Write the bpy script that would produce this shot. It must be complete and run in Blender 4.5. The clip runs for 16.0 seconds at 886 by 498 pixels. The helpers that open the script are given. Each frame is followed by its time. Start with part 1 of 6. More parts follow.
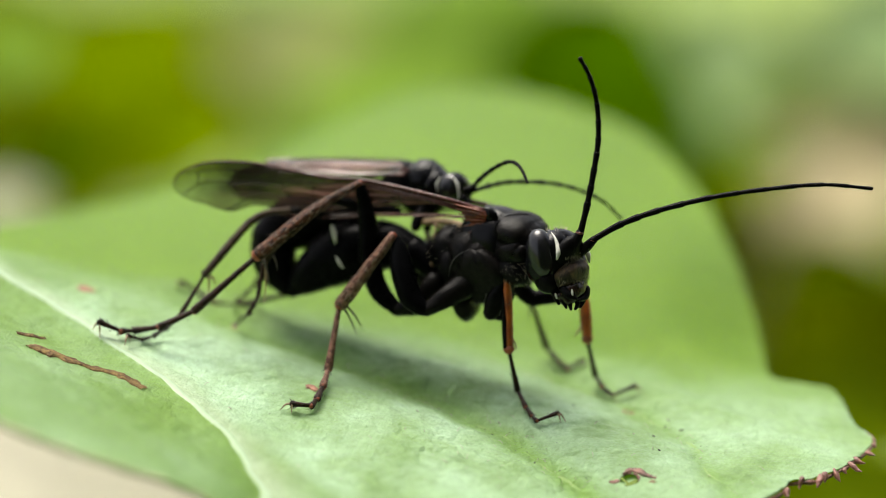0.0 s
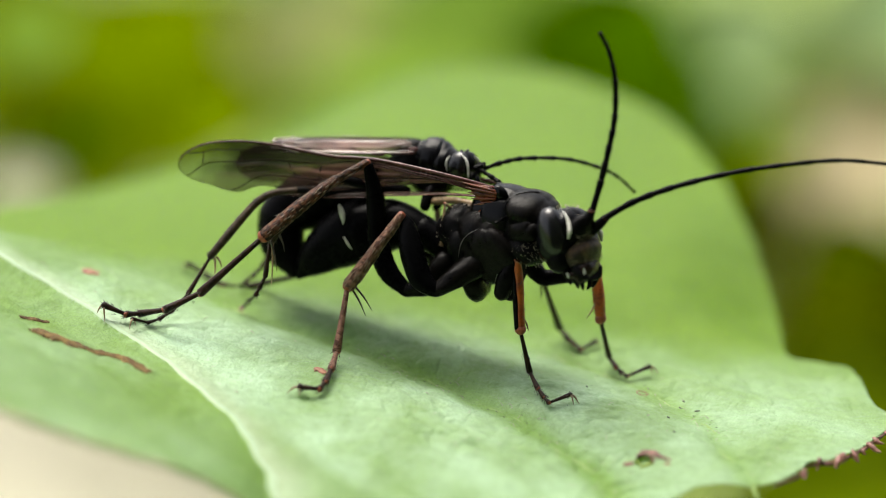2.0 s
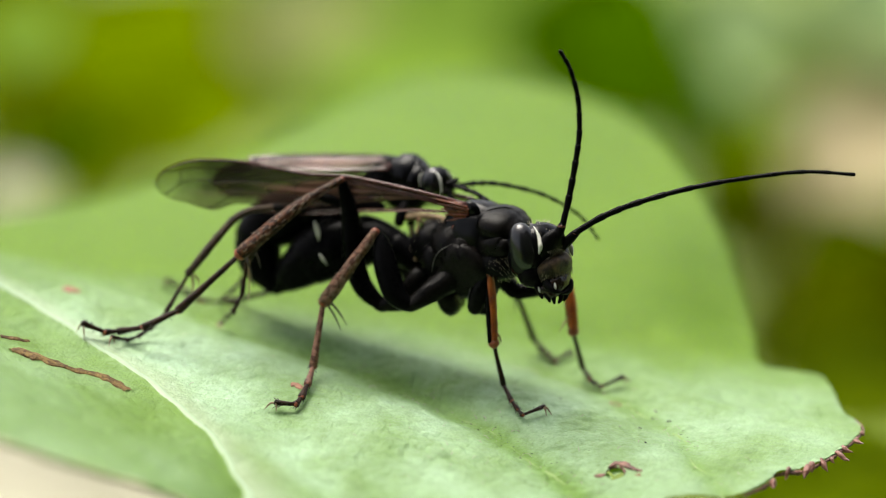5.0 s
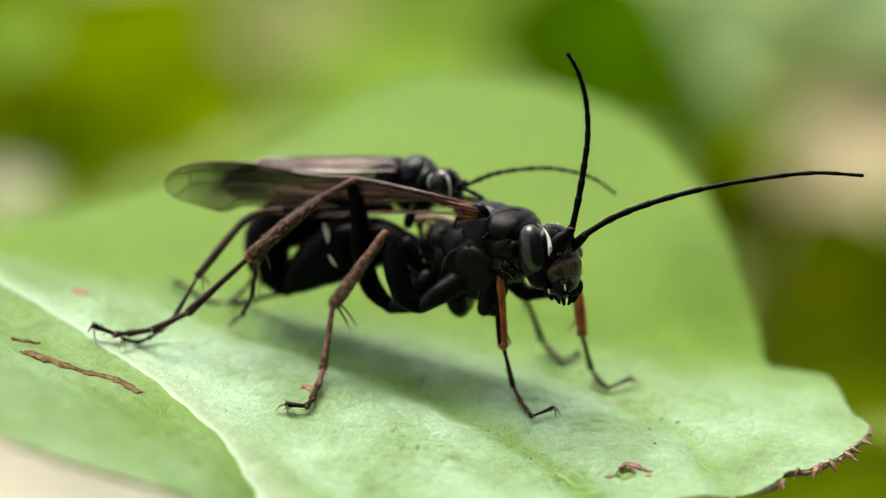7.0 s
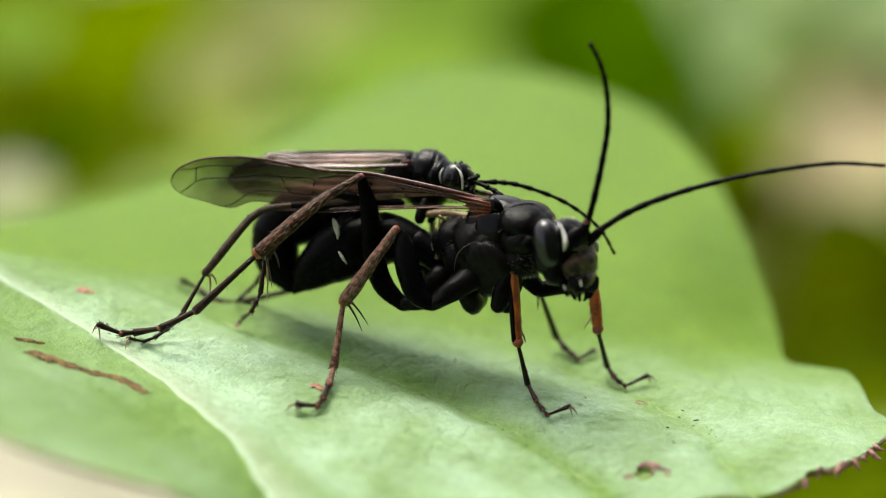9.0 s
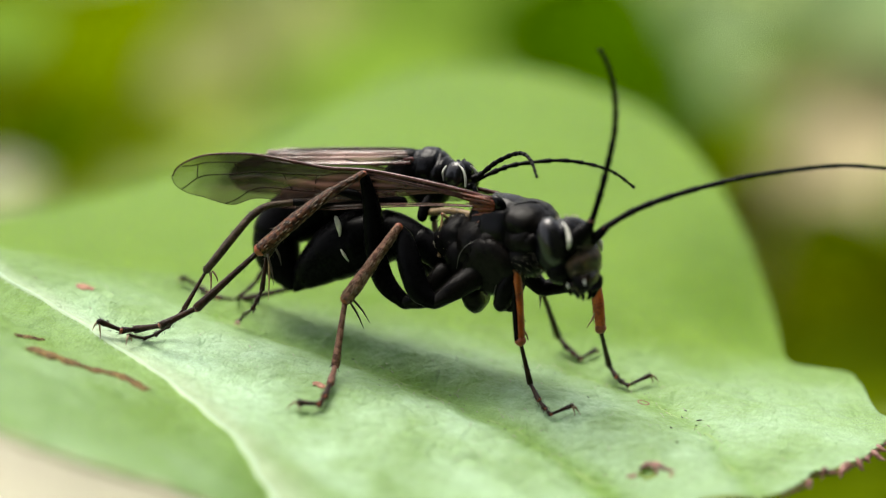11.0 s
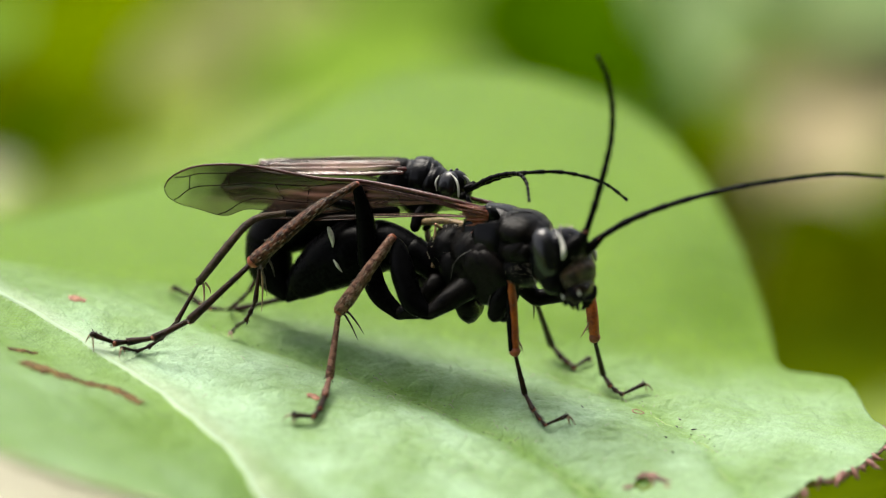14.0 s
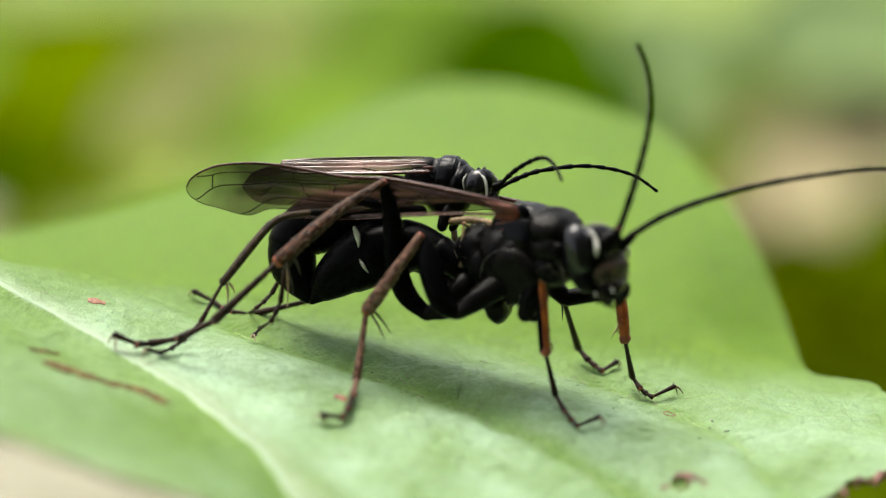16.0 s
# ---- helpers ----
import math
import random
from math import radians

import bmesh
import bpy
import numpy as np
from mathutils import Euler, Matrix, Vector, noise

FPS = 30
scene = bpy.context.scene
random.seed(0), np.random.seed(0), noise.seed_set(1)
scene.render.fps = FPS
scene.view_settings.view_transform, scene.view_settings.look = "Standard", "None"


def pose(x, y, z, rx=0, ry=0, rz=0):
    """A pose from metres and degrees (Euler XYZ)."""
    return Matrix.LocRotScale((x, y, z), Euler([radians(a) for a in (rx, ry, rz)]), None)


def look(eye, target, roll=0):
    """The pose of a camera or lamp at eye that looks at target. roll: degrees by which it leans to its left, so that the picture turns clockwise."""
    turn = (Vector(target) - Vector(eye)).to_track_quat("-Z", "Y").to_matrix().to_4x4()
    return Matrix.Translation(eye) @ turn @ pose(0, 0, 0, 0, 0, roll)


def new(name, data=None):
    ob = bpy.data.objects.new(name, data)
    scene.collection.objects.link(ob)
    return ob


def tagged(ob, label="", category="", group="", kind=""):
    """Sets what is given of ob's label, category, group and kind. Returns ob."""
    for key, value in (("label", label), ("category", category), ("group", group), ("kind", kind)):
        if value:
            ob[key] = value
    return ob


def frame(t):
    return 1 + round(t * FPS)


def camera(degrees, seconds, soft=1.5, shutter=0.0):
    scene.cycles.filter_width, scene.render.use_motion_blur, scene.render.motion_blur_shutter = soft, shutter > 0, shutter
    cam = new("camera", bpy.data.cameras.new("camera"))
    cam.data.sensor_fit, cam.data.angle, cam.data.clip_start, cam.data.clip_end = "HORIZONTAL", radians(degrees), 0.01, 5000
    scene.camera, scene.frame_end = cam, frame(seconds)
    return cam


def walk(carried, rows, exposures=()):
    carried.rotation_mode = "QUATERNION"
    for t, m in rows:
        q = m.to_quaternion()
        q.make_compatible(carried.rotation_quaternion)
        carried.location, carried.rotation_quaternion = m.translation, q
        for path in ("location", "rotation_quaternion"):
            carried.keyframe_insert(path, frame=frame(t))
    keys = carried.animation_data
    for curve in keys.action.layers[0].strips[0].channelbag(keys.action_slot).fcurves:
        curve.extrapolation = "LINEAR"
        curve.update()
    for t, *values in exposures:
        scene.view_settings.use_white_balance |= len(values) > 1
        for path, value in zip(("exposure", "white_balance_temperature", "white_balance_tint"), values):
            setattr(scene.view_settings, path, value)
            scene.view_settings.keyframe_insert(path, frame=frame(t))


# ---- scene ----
# All lengths below are in millimetres and become metres in part() and thing().
MM = 0.001

# ---- camera ----
cam = camera(17.823, 16.0, soft=1.0, shutter=0.5)
cam.data.dof.use_dof = True
cam.data.dof.focus_distance = 0.0984
cam.data.dof.aperture_fstop = 24
cam.data.dof.aperture_blades = 0
walk(cam, [
    (0.0, pose(-0.000820, -0.095501, 0.035696, 72.7818, -1.1747, 0.0333)),
    (0.2, pose(-0.000865, -0.095507, 0.035882, 72.6719, -1.1862, 0.0121)),
    (0.4, pose(-0.000892, -0.095500, 0.036027, 72.5720, -1.1862, -0.0018)),
    (0.6, pose(-0.000883, -0.095465, 0.036090, 72.4880, -1.1366, -0.0076)),
    (0.8, pose(-0.000837, -0.095380, 0.036052, 72.4267, -1.0459, 0.0018)),
    (1.0, pose(-0.000769, -0.095211, 0.035910, 72.3955, -0.9703, 0.0400)),
    (1.2, pose(-0.000694, -0.094937, 0.035674, 72.3967, -0.9360, 0.1119)),
    (1.4, pose(-0.000614, -0.094608, 0.035415, 72.4138, -0.9146, 0.1978)),
    (1.6, pose(-0.000530, -0.094287, 0.035213, 72.4251, -0.8496, 0.2688)),
    (1.8, pose(-0.000430, -0.094018, 0.035100, 72.4260, -0.7396, 0.3233)),
    (2.0, pose(-0.000293, -0.093821, 0.035061, 72.4282, -0.6398, 0.3861)),
    (2.2, pose(-0.000102, -0.093716, 0.035078, 72.4405, -0.5820, 0.4719)),
    (2.4, pose(0.000110, -0.093686, 0.035128, 72.4653, -0.5557, 0.5657)),
    (2.6, pose(0.000299, -0.093712, 0.035188, 72.5016, -0.5295, 0.6415)),
    (2.8, pose(0.000445, -0.093773, 0.035250, 72.5410, -0.4910, 0.6876)),
    (3.0, pose(0.000548, -0.093854, 0.035328, 72.5674, -0.4463, 0.7061)),
    (3.2, pose(0.000614, -0.093941, 0.035433, 72.5646, -0.3912, 0.6971)),
    (3.4, pose(0.000687, -0.094039, 0.035567, 72.5341, -0.3376, 0.6931)),
    (3.6, pose(0.000820, -0.094153, 0.035729, 72.4773, -0.2891, 0.7250)),
    (3.8, pose(0.001003, -0.094282, 0.035911, 72.4018, -0.2439, 0.7840)),
    (4.0, pose(0.001169, -0.094411, 0.036090, 72.3215, -0.1958, 0.8212)),
    (4.2, pose(0.001257, -0.094528, 0.036246, 72.2473, -0.1342, 0.7917)),
    (4.6, pose(0.001223, -0.094724, 0.036491, 72.1290, -0.0210, 0.6091)),
    (5.2, pose(0.000822, -0.094933, 0.036718, 72.0335, 0.0363, 0.2787)),
    (5.8, pose(0.000285, -0.095057, 0.036825, 72.0124, -0.0165, 0.0529)),
    (6.2, pose(0.000008, -0.095103, 0.036855, 72.0171, -0.0623, -0.0198)),
    (6.4, pose(-0.000072, -0.095118, 0.036865, 72.0191, -0.0726, -0.0348)),
    (6.6, pose(-0.000097, -0.095127, 0.036873, 72.0181, -0.0648, -0.0371)),
    (6.8, pose(-0.000068, -0.095127, 0.036883, 72.0122, -0.0385, -0.0262)),
    (7.0, pose(0.000000, -0.095106, 0.036902, 72.0000, 0.0000, 0.0000)),
    (7.2, pose(0.000090, -0.095055, 0.036932, 71.9804, 0.0449, 0.0413)),
    (7.4, pose(0.000172, -0.094974, 0.036968, 71.9557, 0.0910, 0.0825)),
    (7.6, pose(0.000215, -0.094864, 0.037001, 71.9286, 0.1325, 0.1062)),
    (7.8, pose(0.000201, -0.094717, 0.037018, 71.9065, 0.1657, 0.1043)),
    (8.0, pose(0.000127, -0.094521, 0.037000, 71.9015, 0.1891, 0.0780)),
    (8.2, pose(-0.000003, -0.094266, 0.036931, 71.9210, 0.2009, 0.0309)),
    (8.4, pose(-0.000152, -0.093966, 0.036809, 71.9411, 0.2159, -0.0223)),
    (8.6, pose(-0.000279, -0.093640, 0.036630, 71.9330, 0.2473, -0.0639)),
    (8.8, pose(-0.000370, -0.093318, 0.036413, 71.9112, 0.2840, -0.0869)),
    (9.0, pose(-0.000437, -0.093039, 0.036192, 71.9332, 0.2891, -0.0944)),
    (9.2, pose(-0.000493, -0.092835, 0.035999, 72.0305, 0.2337, -0.0889)),
    (9.7, pose(-0.000629, -0.092588, 0.035679, 72.1196, 0.0783, -0.0703)),
    (10.2, pose(-0.000794, -0.092579, 0.035583, 72.0527, -0.0257, -0.1092)),
    (10.7, pose(-0.001033, -0.092643, 0.035704, 71.9822, -0.0859, -0.2513)),
    (11.2, pose(-0.001387, -0.092624, 0.036036, 72.0470, -0.1198, -0.5067)),
    (11.4, pose(-0.001570, -0.092560, 0.036228, 72.1420, -0.1262, -0.6311)),
    (11.6, pose(-0.001763, -0.092459, 0.036429, 72.2037, -0.1474, -0.7569)),
    (11.8, pose(-0.001916, -0.092337, 0.036625, 72.1634, -0.1884, -0.8625)),
    (12.0, pose(-0.001957, -0.092216, 0.036829, 72.0457, -0.2199, -0.9132)),
    (12.2, pose(-0.001837, -0.092111, 0.037048, 71.8772, -0.2175, -0.8801)),
    (12.4, pose(-0.001621, -0.092023, 0.037241, 71.7032, -0.1853, -0.7986)),
    (12.6, pose(-0.001398, -0.091948, 0.037357, 71.5728, -0.1324, -0.7096)),
    (12.8, pose(-0.001224, -0.091896, 0.037385, 71.5020, -0.0729, -0.6403)),
    (13.0, pose(-0.001128, -0.091886, 0.037351, 71.4739, -0.0266, -0.6048)),
    (13.2, pose(-0.001133, -0.091931, 0.037280, 71.4748, -0.0094, -0.6119)),
    (13.4, pose(-0.001235, -0.092001, 0.037187, 71.4912, -0.0062, -0.6647)),
    (13.6, pose(-0.001422, -0.092061, 0.037085, 71.5129, 0.0009, -0.7607)),
    (13.8, pose(-0.001673, -0.092089, 0.036978, 71.5355, 0.0135, -0.8871)),
    (14.0, pose(-0.001950, -0.092080, 0.036863, 71.5602, 0.0171, -1.0197)),
    (14.2, pose(-0.002220, -0.092034, 0.036729, 71.5942, -0.0014, -1.1331)),
    (14.4, pose(-0.002467, -0.091979, 0.036545, 71.6623, -0.0185, -1.2291)),
    (14.6, pose(-0.002680, -0.091948, 0.036270, 71.7947, -0.0099, -1.3063)),
    (14.8, pose(-0.002868, -0.091940, 0.035914, 71.9852, 0.0187, -1.3729)),
    (15.0, pose(-0.003059, -0.091921, 0.035534, 72.1907, 0.0310, -1.4460)),
    (15.2, pose(-0.003282, -0.091859, 0.035180, 72.3789, -0.0033, -1.5252)),
    (15.4, pose(-0.003559, -0.091748, 0.034856, 72.5563, -0.0562, -1.6105)),
    (15.6, pose(-0.003910, -0.091586, 0.034560, 72.7135, -0.1127, -1.7351)),
    (15.8, pose(-0.004327, -0.091381, 0.034284, 72.8523, -0.1650, -1.9075)),
    (16.0, pose(-0.004778, -0.091155, 0.034018, 72.9846, -0.2117, -2.1107)),
])

# ---- light: open shade under a bright overcast sky ----
world = bpy.data.worlds.new("sky")
scene.world = world
world.use_nodes = True
wn = world.node_tree.nodes
sky = wn.new("ShaderNodeTexSky")
sky.sky_type, sky.sun_disc = "NISHITA", False
sky.sun_elevation, sky.sun_rotation = radians(67), radians(-35)
sky.air_density, sky.dust_density, sky.ozone_density = 1.0, 4.0, 1.0
wn["Background"].inputs["Strength"].default_value = 0.15
haze = wn.new("ShaderNodeHueSaturation")
haze.inputs["Saturation"].default_value = 0.5
world.node_tree.links.new(sky.outputs[0], haze.inputs["Color"])
world.node_tree.links.new(haze.outputs[0], wn["Background"].inputs["Color"])
sun = new("sun", bpy.data.lights.new("sun", "SUN"))
sun.data.energy, sun.data.angle, sun.data.color = 2.8, radians(38), (0.98, 0.98, 0.96)
sun.matrix_world = look((-0.09, 0.13, 0.38), (0, 0, 0))
scene.view_settings.exposure = 0.93
scene.view_settings.use_white_balance = True
scene.view_settings.white_balance_temperature, scene.view_settings.white_balance_tint = 7050, 9


# ---- materials ----
def material(name, color, rough=0.5, color2=None, scale=2.0, detail=4.0, bump=0.0, bump_scale=8.0, lo=0.35, hi=0.65,
             coat=0.0, translucent=None, trans=0.0, spec=0.5, rough_var=0.1):
    """A surface with two colours mixed by noise at two scales, and fine relief. Scales are per millimetre."""
    m = bpy.data.materials.new(name)
    m.use_nodes = True
    nt = m.node_tree
    n, ln = nt.nodes, nt.links
    bsdf, out = n["Principled BSDF"], n["Material Output"]
    bsdf.inputs["Roughness"].default_value = rough
    bsdf.inputs["Coat Weight"].default_value, bsdf.inputs["Specular IOR Level"].default_value = coat, spec
    tc, mp = n.new("ShaderNodeTexCoord"), n.new("ShaderNodeMapping")
    mp.inputs["Scale"].default_value = (1000, 1000, 1000)
    ln.new(tc.outputs["Object"], mp.inputs["Vector"])
    big, fine, mix = n.new("ShaderNodeTexNoise"), n.new("ShaderNodeTexNoise"), n.new("ShaderNodeMath")
    big.inputs["Scale"].default_value, big.inputs["Detail"].default_value = scale, detail
    fine.inputs["Scale"].default_value, fine.inputs["Detail"].default_value = scale * 5.3, 3
    for t in (big, fine):
        ln.new(mp.outputs[0], t.inputs["Vector"])
    mix.operation = "MULTIPLY_ADD"
    mix.inputs[1].default_value = 0.4
    ln.new(fine.outputs["Fac"], mix.inputs[0])
    half = n.new("ShaderNodeMath")
    half.operation, half.inputs[1].default_value = "MULTIPLY", 0.6
    ln.new(big.outputs["Fac"], half.inputs[0])
    ln.new(half.outputs[0], mix.inputs[2])
    ramp = n.new("ShaderNodeValToRGB")
    ramp.color_ramp.elements[0].position, ramp.color_ramp.elements[1].position = lo, hi
    ramp.color_ramp.elements[0].color = (*color, 1)
    ramp.color_ramp.elements[1].color = (*(color2 or color), 1)
    ln.new(mix.outputs[0], ramp.inputs[0])
    ln.new(ramp.outputs[0], bsdf.inputs["Base Color"])
    rr = n.new("ShaderNodeMapRange")
    rr.inputs["To Min"].default_value, rr.inputs["To Max"].default_value = rough - rough_var, rough + rough_var
    ln.new(mix.outputs[0], rr.inputs["Value"])
    ln.new(rr.outputs[0], bsdf.inputs["Roughness"])
    if bump:
        bn, bp = n.new("ShaderNodeTexNoise"), n.new("ShaderNodeBump")
        bn.inputs["Scale"].default_value, bn.inputs["Detail"].default_value = bump_scale, 3
        ln.new(mp.outputs[0], bn.inputs["Vector"])
        bp.inputs["Strength"].default_value, bp.inputs["Distance"].default_value = bump, 0.00006
        ln.new(bn.outputs["Fac"], bp.inputs["Height"])
        ln.new(bp.outputs[0], bsdf.inputs["Normal"])
    if trans:
        tb, mx = n.new("ShaderNodeBsdfTranslucent"), n.new("ShaderNodeMixShader")
        tb.inputs["Color"].default_value = (*translucent, 1)
        mx.inputs[0].default_value = trans
        ln.new(bsdf.outputs[0], mx.inputs[1])
        ln.new(tb.outputs[0], mx.inputs[2])
        ln.new(mx.outputs[0], out.inputs["Surface"])
    return m


def leaf_material(name, dark, light, through_color, relief=1.0, rough=0.42, coat=0.0, spec=0.5, sheen=None):
    """A leaf's upper side: a net of small veins as relief, mottled green, light passing through."""
    m = material(name, dark, rough, color2=light, scale=0.22, detail=6, translucent=through_color, trans=0.34, lo=0.3, hi=0.7, rough_var=0.08, coat=coat, spec=spec)
    m.node_tree.nodes["Principled BSDF"].inputs["Coat Roughness"].default_value = 0.32
    n, ln = m.node_tree.nodes, m.node_tree.links
    bsdf, mp = n["Principled BSDF"], n["Mapping"]
    warp, add = n.new("ShaderNodeTexNoise"), n.new("ShaderNodeMixRGB")
    warp.inputs["Scale"].default_value = 0.8
    ln.new(mp.outputs[0], warp.inputs["Vector"])
    add.blend_type, add.inputs[0].default_value = "ADD", 1.3
    ln.new(mp.outputs[0], add.inputs[1])
    ln.new(warp.outputs["Color"], add.inputs[2])
    heights = []
    for scale, amount in ((0.6, 0.4), (1.1, 0.5), (2.8, 0.35)):
        v, p = n.new("ShaderNodeTexVoronoi"), n.new("ShaderNodeMapRange")
        v.feature = "DISTANCE_TO_EDGE"
        v.inputs["Scale"].default_value = scale
        ln.new(add.outputs[0], v.inputs["Vector"])
        p.inputs["From Max"].default_value, p.inputs["To Max"].default_value = 0.22, amount
        ln.new(v.outputs["Distance"], p.inputs["Value"])
        heights.append(p.outputs[0])
    fine_net = n.new("ShaderNodeTexVoronoi")
    fine_net.feature = "DISTANCE_TO_EDGE"
    fine_net.inputs["Scale"].default_value = 1.1
    ln.new(add.outputs[0], fine_net.inputs["Vector"])
    line, tint = n.new("ShaderNodeMapRange"), n.new("ShaderNodeMixRGB")
    line.inputs["From Max"].default_value, line.inputs["To Min"].default_value = 0.06, 0.12
    line.inputs["To Max"].default_value = 0.0
    ln.new(fine_net.outputs["Distance"], line.inputs["Value"])
    ln.new(line.outputs[0], tint.inputs[0])
    first = n["Color Ramp"].outputs[0]
    if sheen:
        # painted sky sheen: cloudy whitish tint on the near half, thin towards far lobe
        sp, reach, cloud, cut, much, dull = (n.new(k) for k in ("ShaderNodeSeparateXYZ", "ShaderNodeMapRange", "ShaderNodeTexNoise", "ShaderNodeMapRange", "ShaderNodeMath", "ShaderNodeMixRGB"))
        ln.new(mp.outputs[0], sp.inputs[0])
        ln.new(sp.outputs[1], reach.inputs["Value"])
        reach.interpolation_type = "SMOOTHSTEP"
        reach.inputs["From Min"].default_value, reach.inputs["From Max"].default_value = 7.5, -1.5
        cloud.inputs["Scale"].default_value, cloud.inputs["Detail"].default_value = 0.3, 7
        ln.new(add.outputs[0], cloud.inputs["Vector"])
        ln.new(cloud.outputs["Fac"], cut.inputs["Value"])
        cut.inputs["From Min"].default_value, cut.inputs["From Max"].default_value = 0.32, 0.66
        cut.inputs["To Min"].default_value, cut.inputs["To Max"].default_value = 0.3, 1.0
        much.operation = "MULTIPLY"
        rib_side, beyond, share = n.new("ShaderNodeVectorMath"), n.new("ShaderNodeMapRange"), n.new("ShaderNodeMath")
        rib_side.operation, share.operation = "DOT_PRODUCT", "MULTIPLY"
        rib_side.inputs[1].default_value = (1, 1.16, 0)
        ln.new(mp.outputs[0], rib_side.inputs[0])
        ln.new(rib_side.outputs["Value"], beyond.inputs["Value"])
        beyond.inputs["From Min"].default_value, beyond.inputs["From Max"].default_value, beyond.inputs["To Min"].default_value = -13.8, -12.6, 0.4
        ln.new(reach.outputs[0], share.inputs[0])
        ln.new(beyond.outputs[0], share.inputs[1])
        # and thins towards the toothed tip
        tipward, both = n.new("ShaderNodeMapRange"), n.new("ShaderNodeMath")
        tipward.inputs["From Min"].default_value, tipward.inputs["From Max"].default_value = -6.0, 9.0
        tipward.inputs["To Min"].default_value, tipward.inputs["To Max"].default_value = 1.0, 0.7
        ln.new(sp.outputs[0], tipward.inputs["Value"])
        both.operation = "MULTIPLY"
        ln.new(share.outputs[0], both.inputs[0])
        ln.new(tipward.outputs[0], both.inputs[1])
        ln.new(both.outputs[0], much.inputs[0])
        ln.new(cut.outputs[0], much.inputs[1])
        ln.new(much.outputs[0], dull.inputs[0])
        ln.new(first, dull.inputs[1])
        dull.inputs[2].default_value = (*sheen, 1)
        tissue, yellow = n.new("ShaderNodeAttribute"), n.new("ShaderNodeMixRGB")
        tissue.attribute_name = "vein_tissue"
        ln.new(tissue.outputs["Fac"], yellow.inputs[0])
        ln.new(dull.outputs[0], yellow.inputs[1])
        yellow.inputs[2].default_value = (0.16, 0.31, 0.03, 1)
        # the lit slope along the midrib, put into the colour as a whitish band
        slope, whiten = n.new("ShaderNodeAttribute"), n.new("ShaderNodeMixRGB")
        slope.attribute_name = "rib_lit"
        ln.new(slope.outputs["Fac"], whiten.inputs[0])
        ln.new(yellow.outputs[0], whiten.inputs[1])
        whiten.inputs[2].default_value = (0.5, 0.61, 0.44, 1)
        first = whiten.outputs[0]
    ln.new(first, tint.inputs[1])
    tint.inputs[2].default_value = (*[c * 0.6 for c in dark], 1)
    fleck, thin, mott = n.new("ShaderNodeTexNoise"), n.new("ShaderNodeMapRange"), n.new("ShaderNodeMixRGB")
    fleck.inputs["Scale"].default_value, fleck.inputs["Detail"].default_value, fleck.inputs["Roughness"].default_value = 3.2, 6, 0.75
    ln.new(mp.outputs[0], fleck.inputs["Vector"])
    ln.new(fleck.outputs["Fac"], thin.inputs["Value"])
    thin.inputs["From Min"].default_value, thin.inputs["From Max"].default_value = 0.34, 0.68
    thin.inputs["To Min"].default_value, thin.inputs["To Max"].default_value = 0.8, 1.2
    mott.blend_type, mott.inputs[0].default_value = "MULTIPLY", 1.0
    ln.new(thin.outputs[0], mott.inputs[2])
    ln.new(tint.outputs[0], mott.inputs[1])
    ln.new(mott.outputs[0], bsdf.inputs["Base Color"])
    grain = n.new("ShaderNodeTexNoise")
    grain.inputs["Scale"].default_value, grain.inputs["Detail"].default_value = 9.0, 5
    ln.new(mp.outputs[0], grain.inputs["Vector"])
    coarse = n.new("ShaderNodeMath")
    coarse.operation, coarse.inputs[1].default_value = "MULTIPLY", 3.4
    ln.new(grain.outputs["Fac"], coarse.inputs[0])
    heights.append(coarse.outputs[0])
    crease, lay, deep = n.new("ShaderNodeTexNoise"), n.new("ShaderNodeMapping"), n.new("ShaderNodeMath")
    crease.inputs["Scale"].default_value, crease.inputs["Detail"].default_value, crease.inputs["Distortion"].default_value = 0.7, 8, 0.6
    lay.inputs["Scale"].default_value, lay.inputs["Rotation"].default_value = (0.7, 1.7, 1), (0, 0, 0.5)
    ln.new(mp.outputs[0], lay.inputs["Vector"])
    ln.new(lay.outputs[0], crease.inputs["Vector"])
    deep.operation, deep.inputs[1].default_value = "MULTIPLY", 2.6
    ln.new(crease.outputs["Fac"], deep.inputs[0])
    heights.append(deep.outputs[0])
    total = heights[0]
    for h in heights[1:]:
        a = n.new("ShaderNodeMath")
        ln.new(total, a.inputs[0])
        ln.new(h, a.inputs[1])
        total = a.outputs[0]
    bp = n.new("ShaderNodeBump")
    bp.inputs["Strength"].default_value, bp.inputs["Distance"].default_value = 0.42 * relief, 0.0001
    ln.new(total, bp.inputs["Height"])
    ln.new(bp.outputs[0], bsdf.inputs["Normal"])
    return m


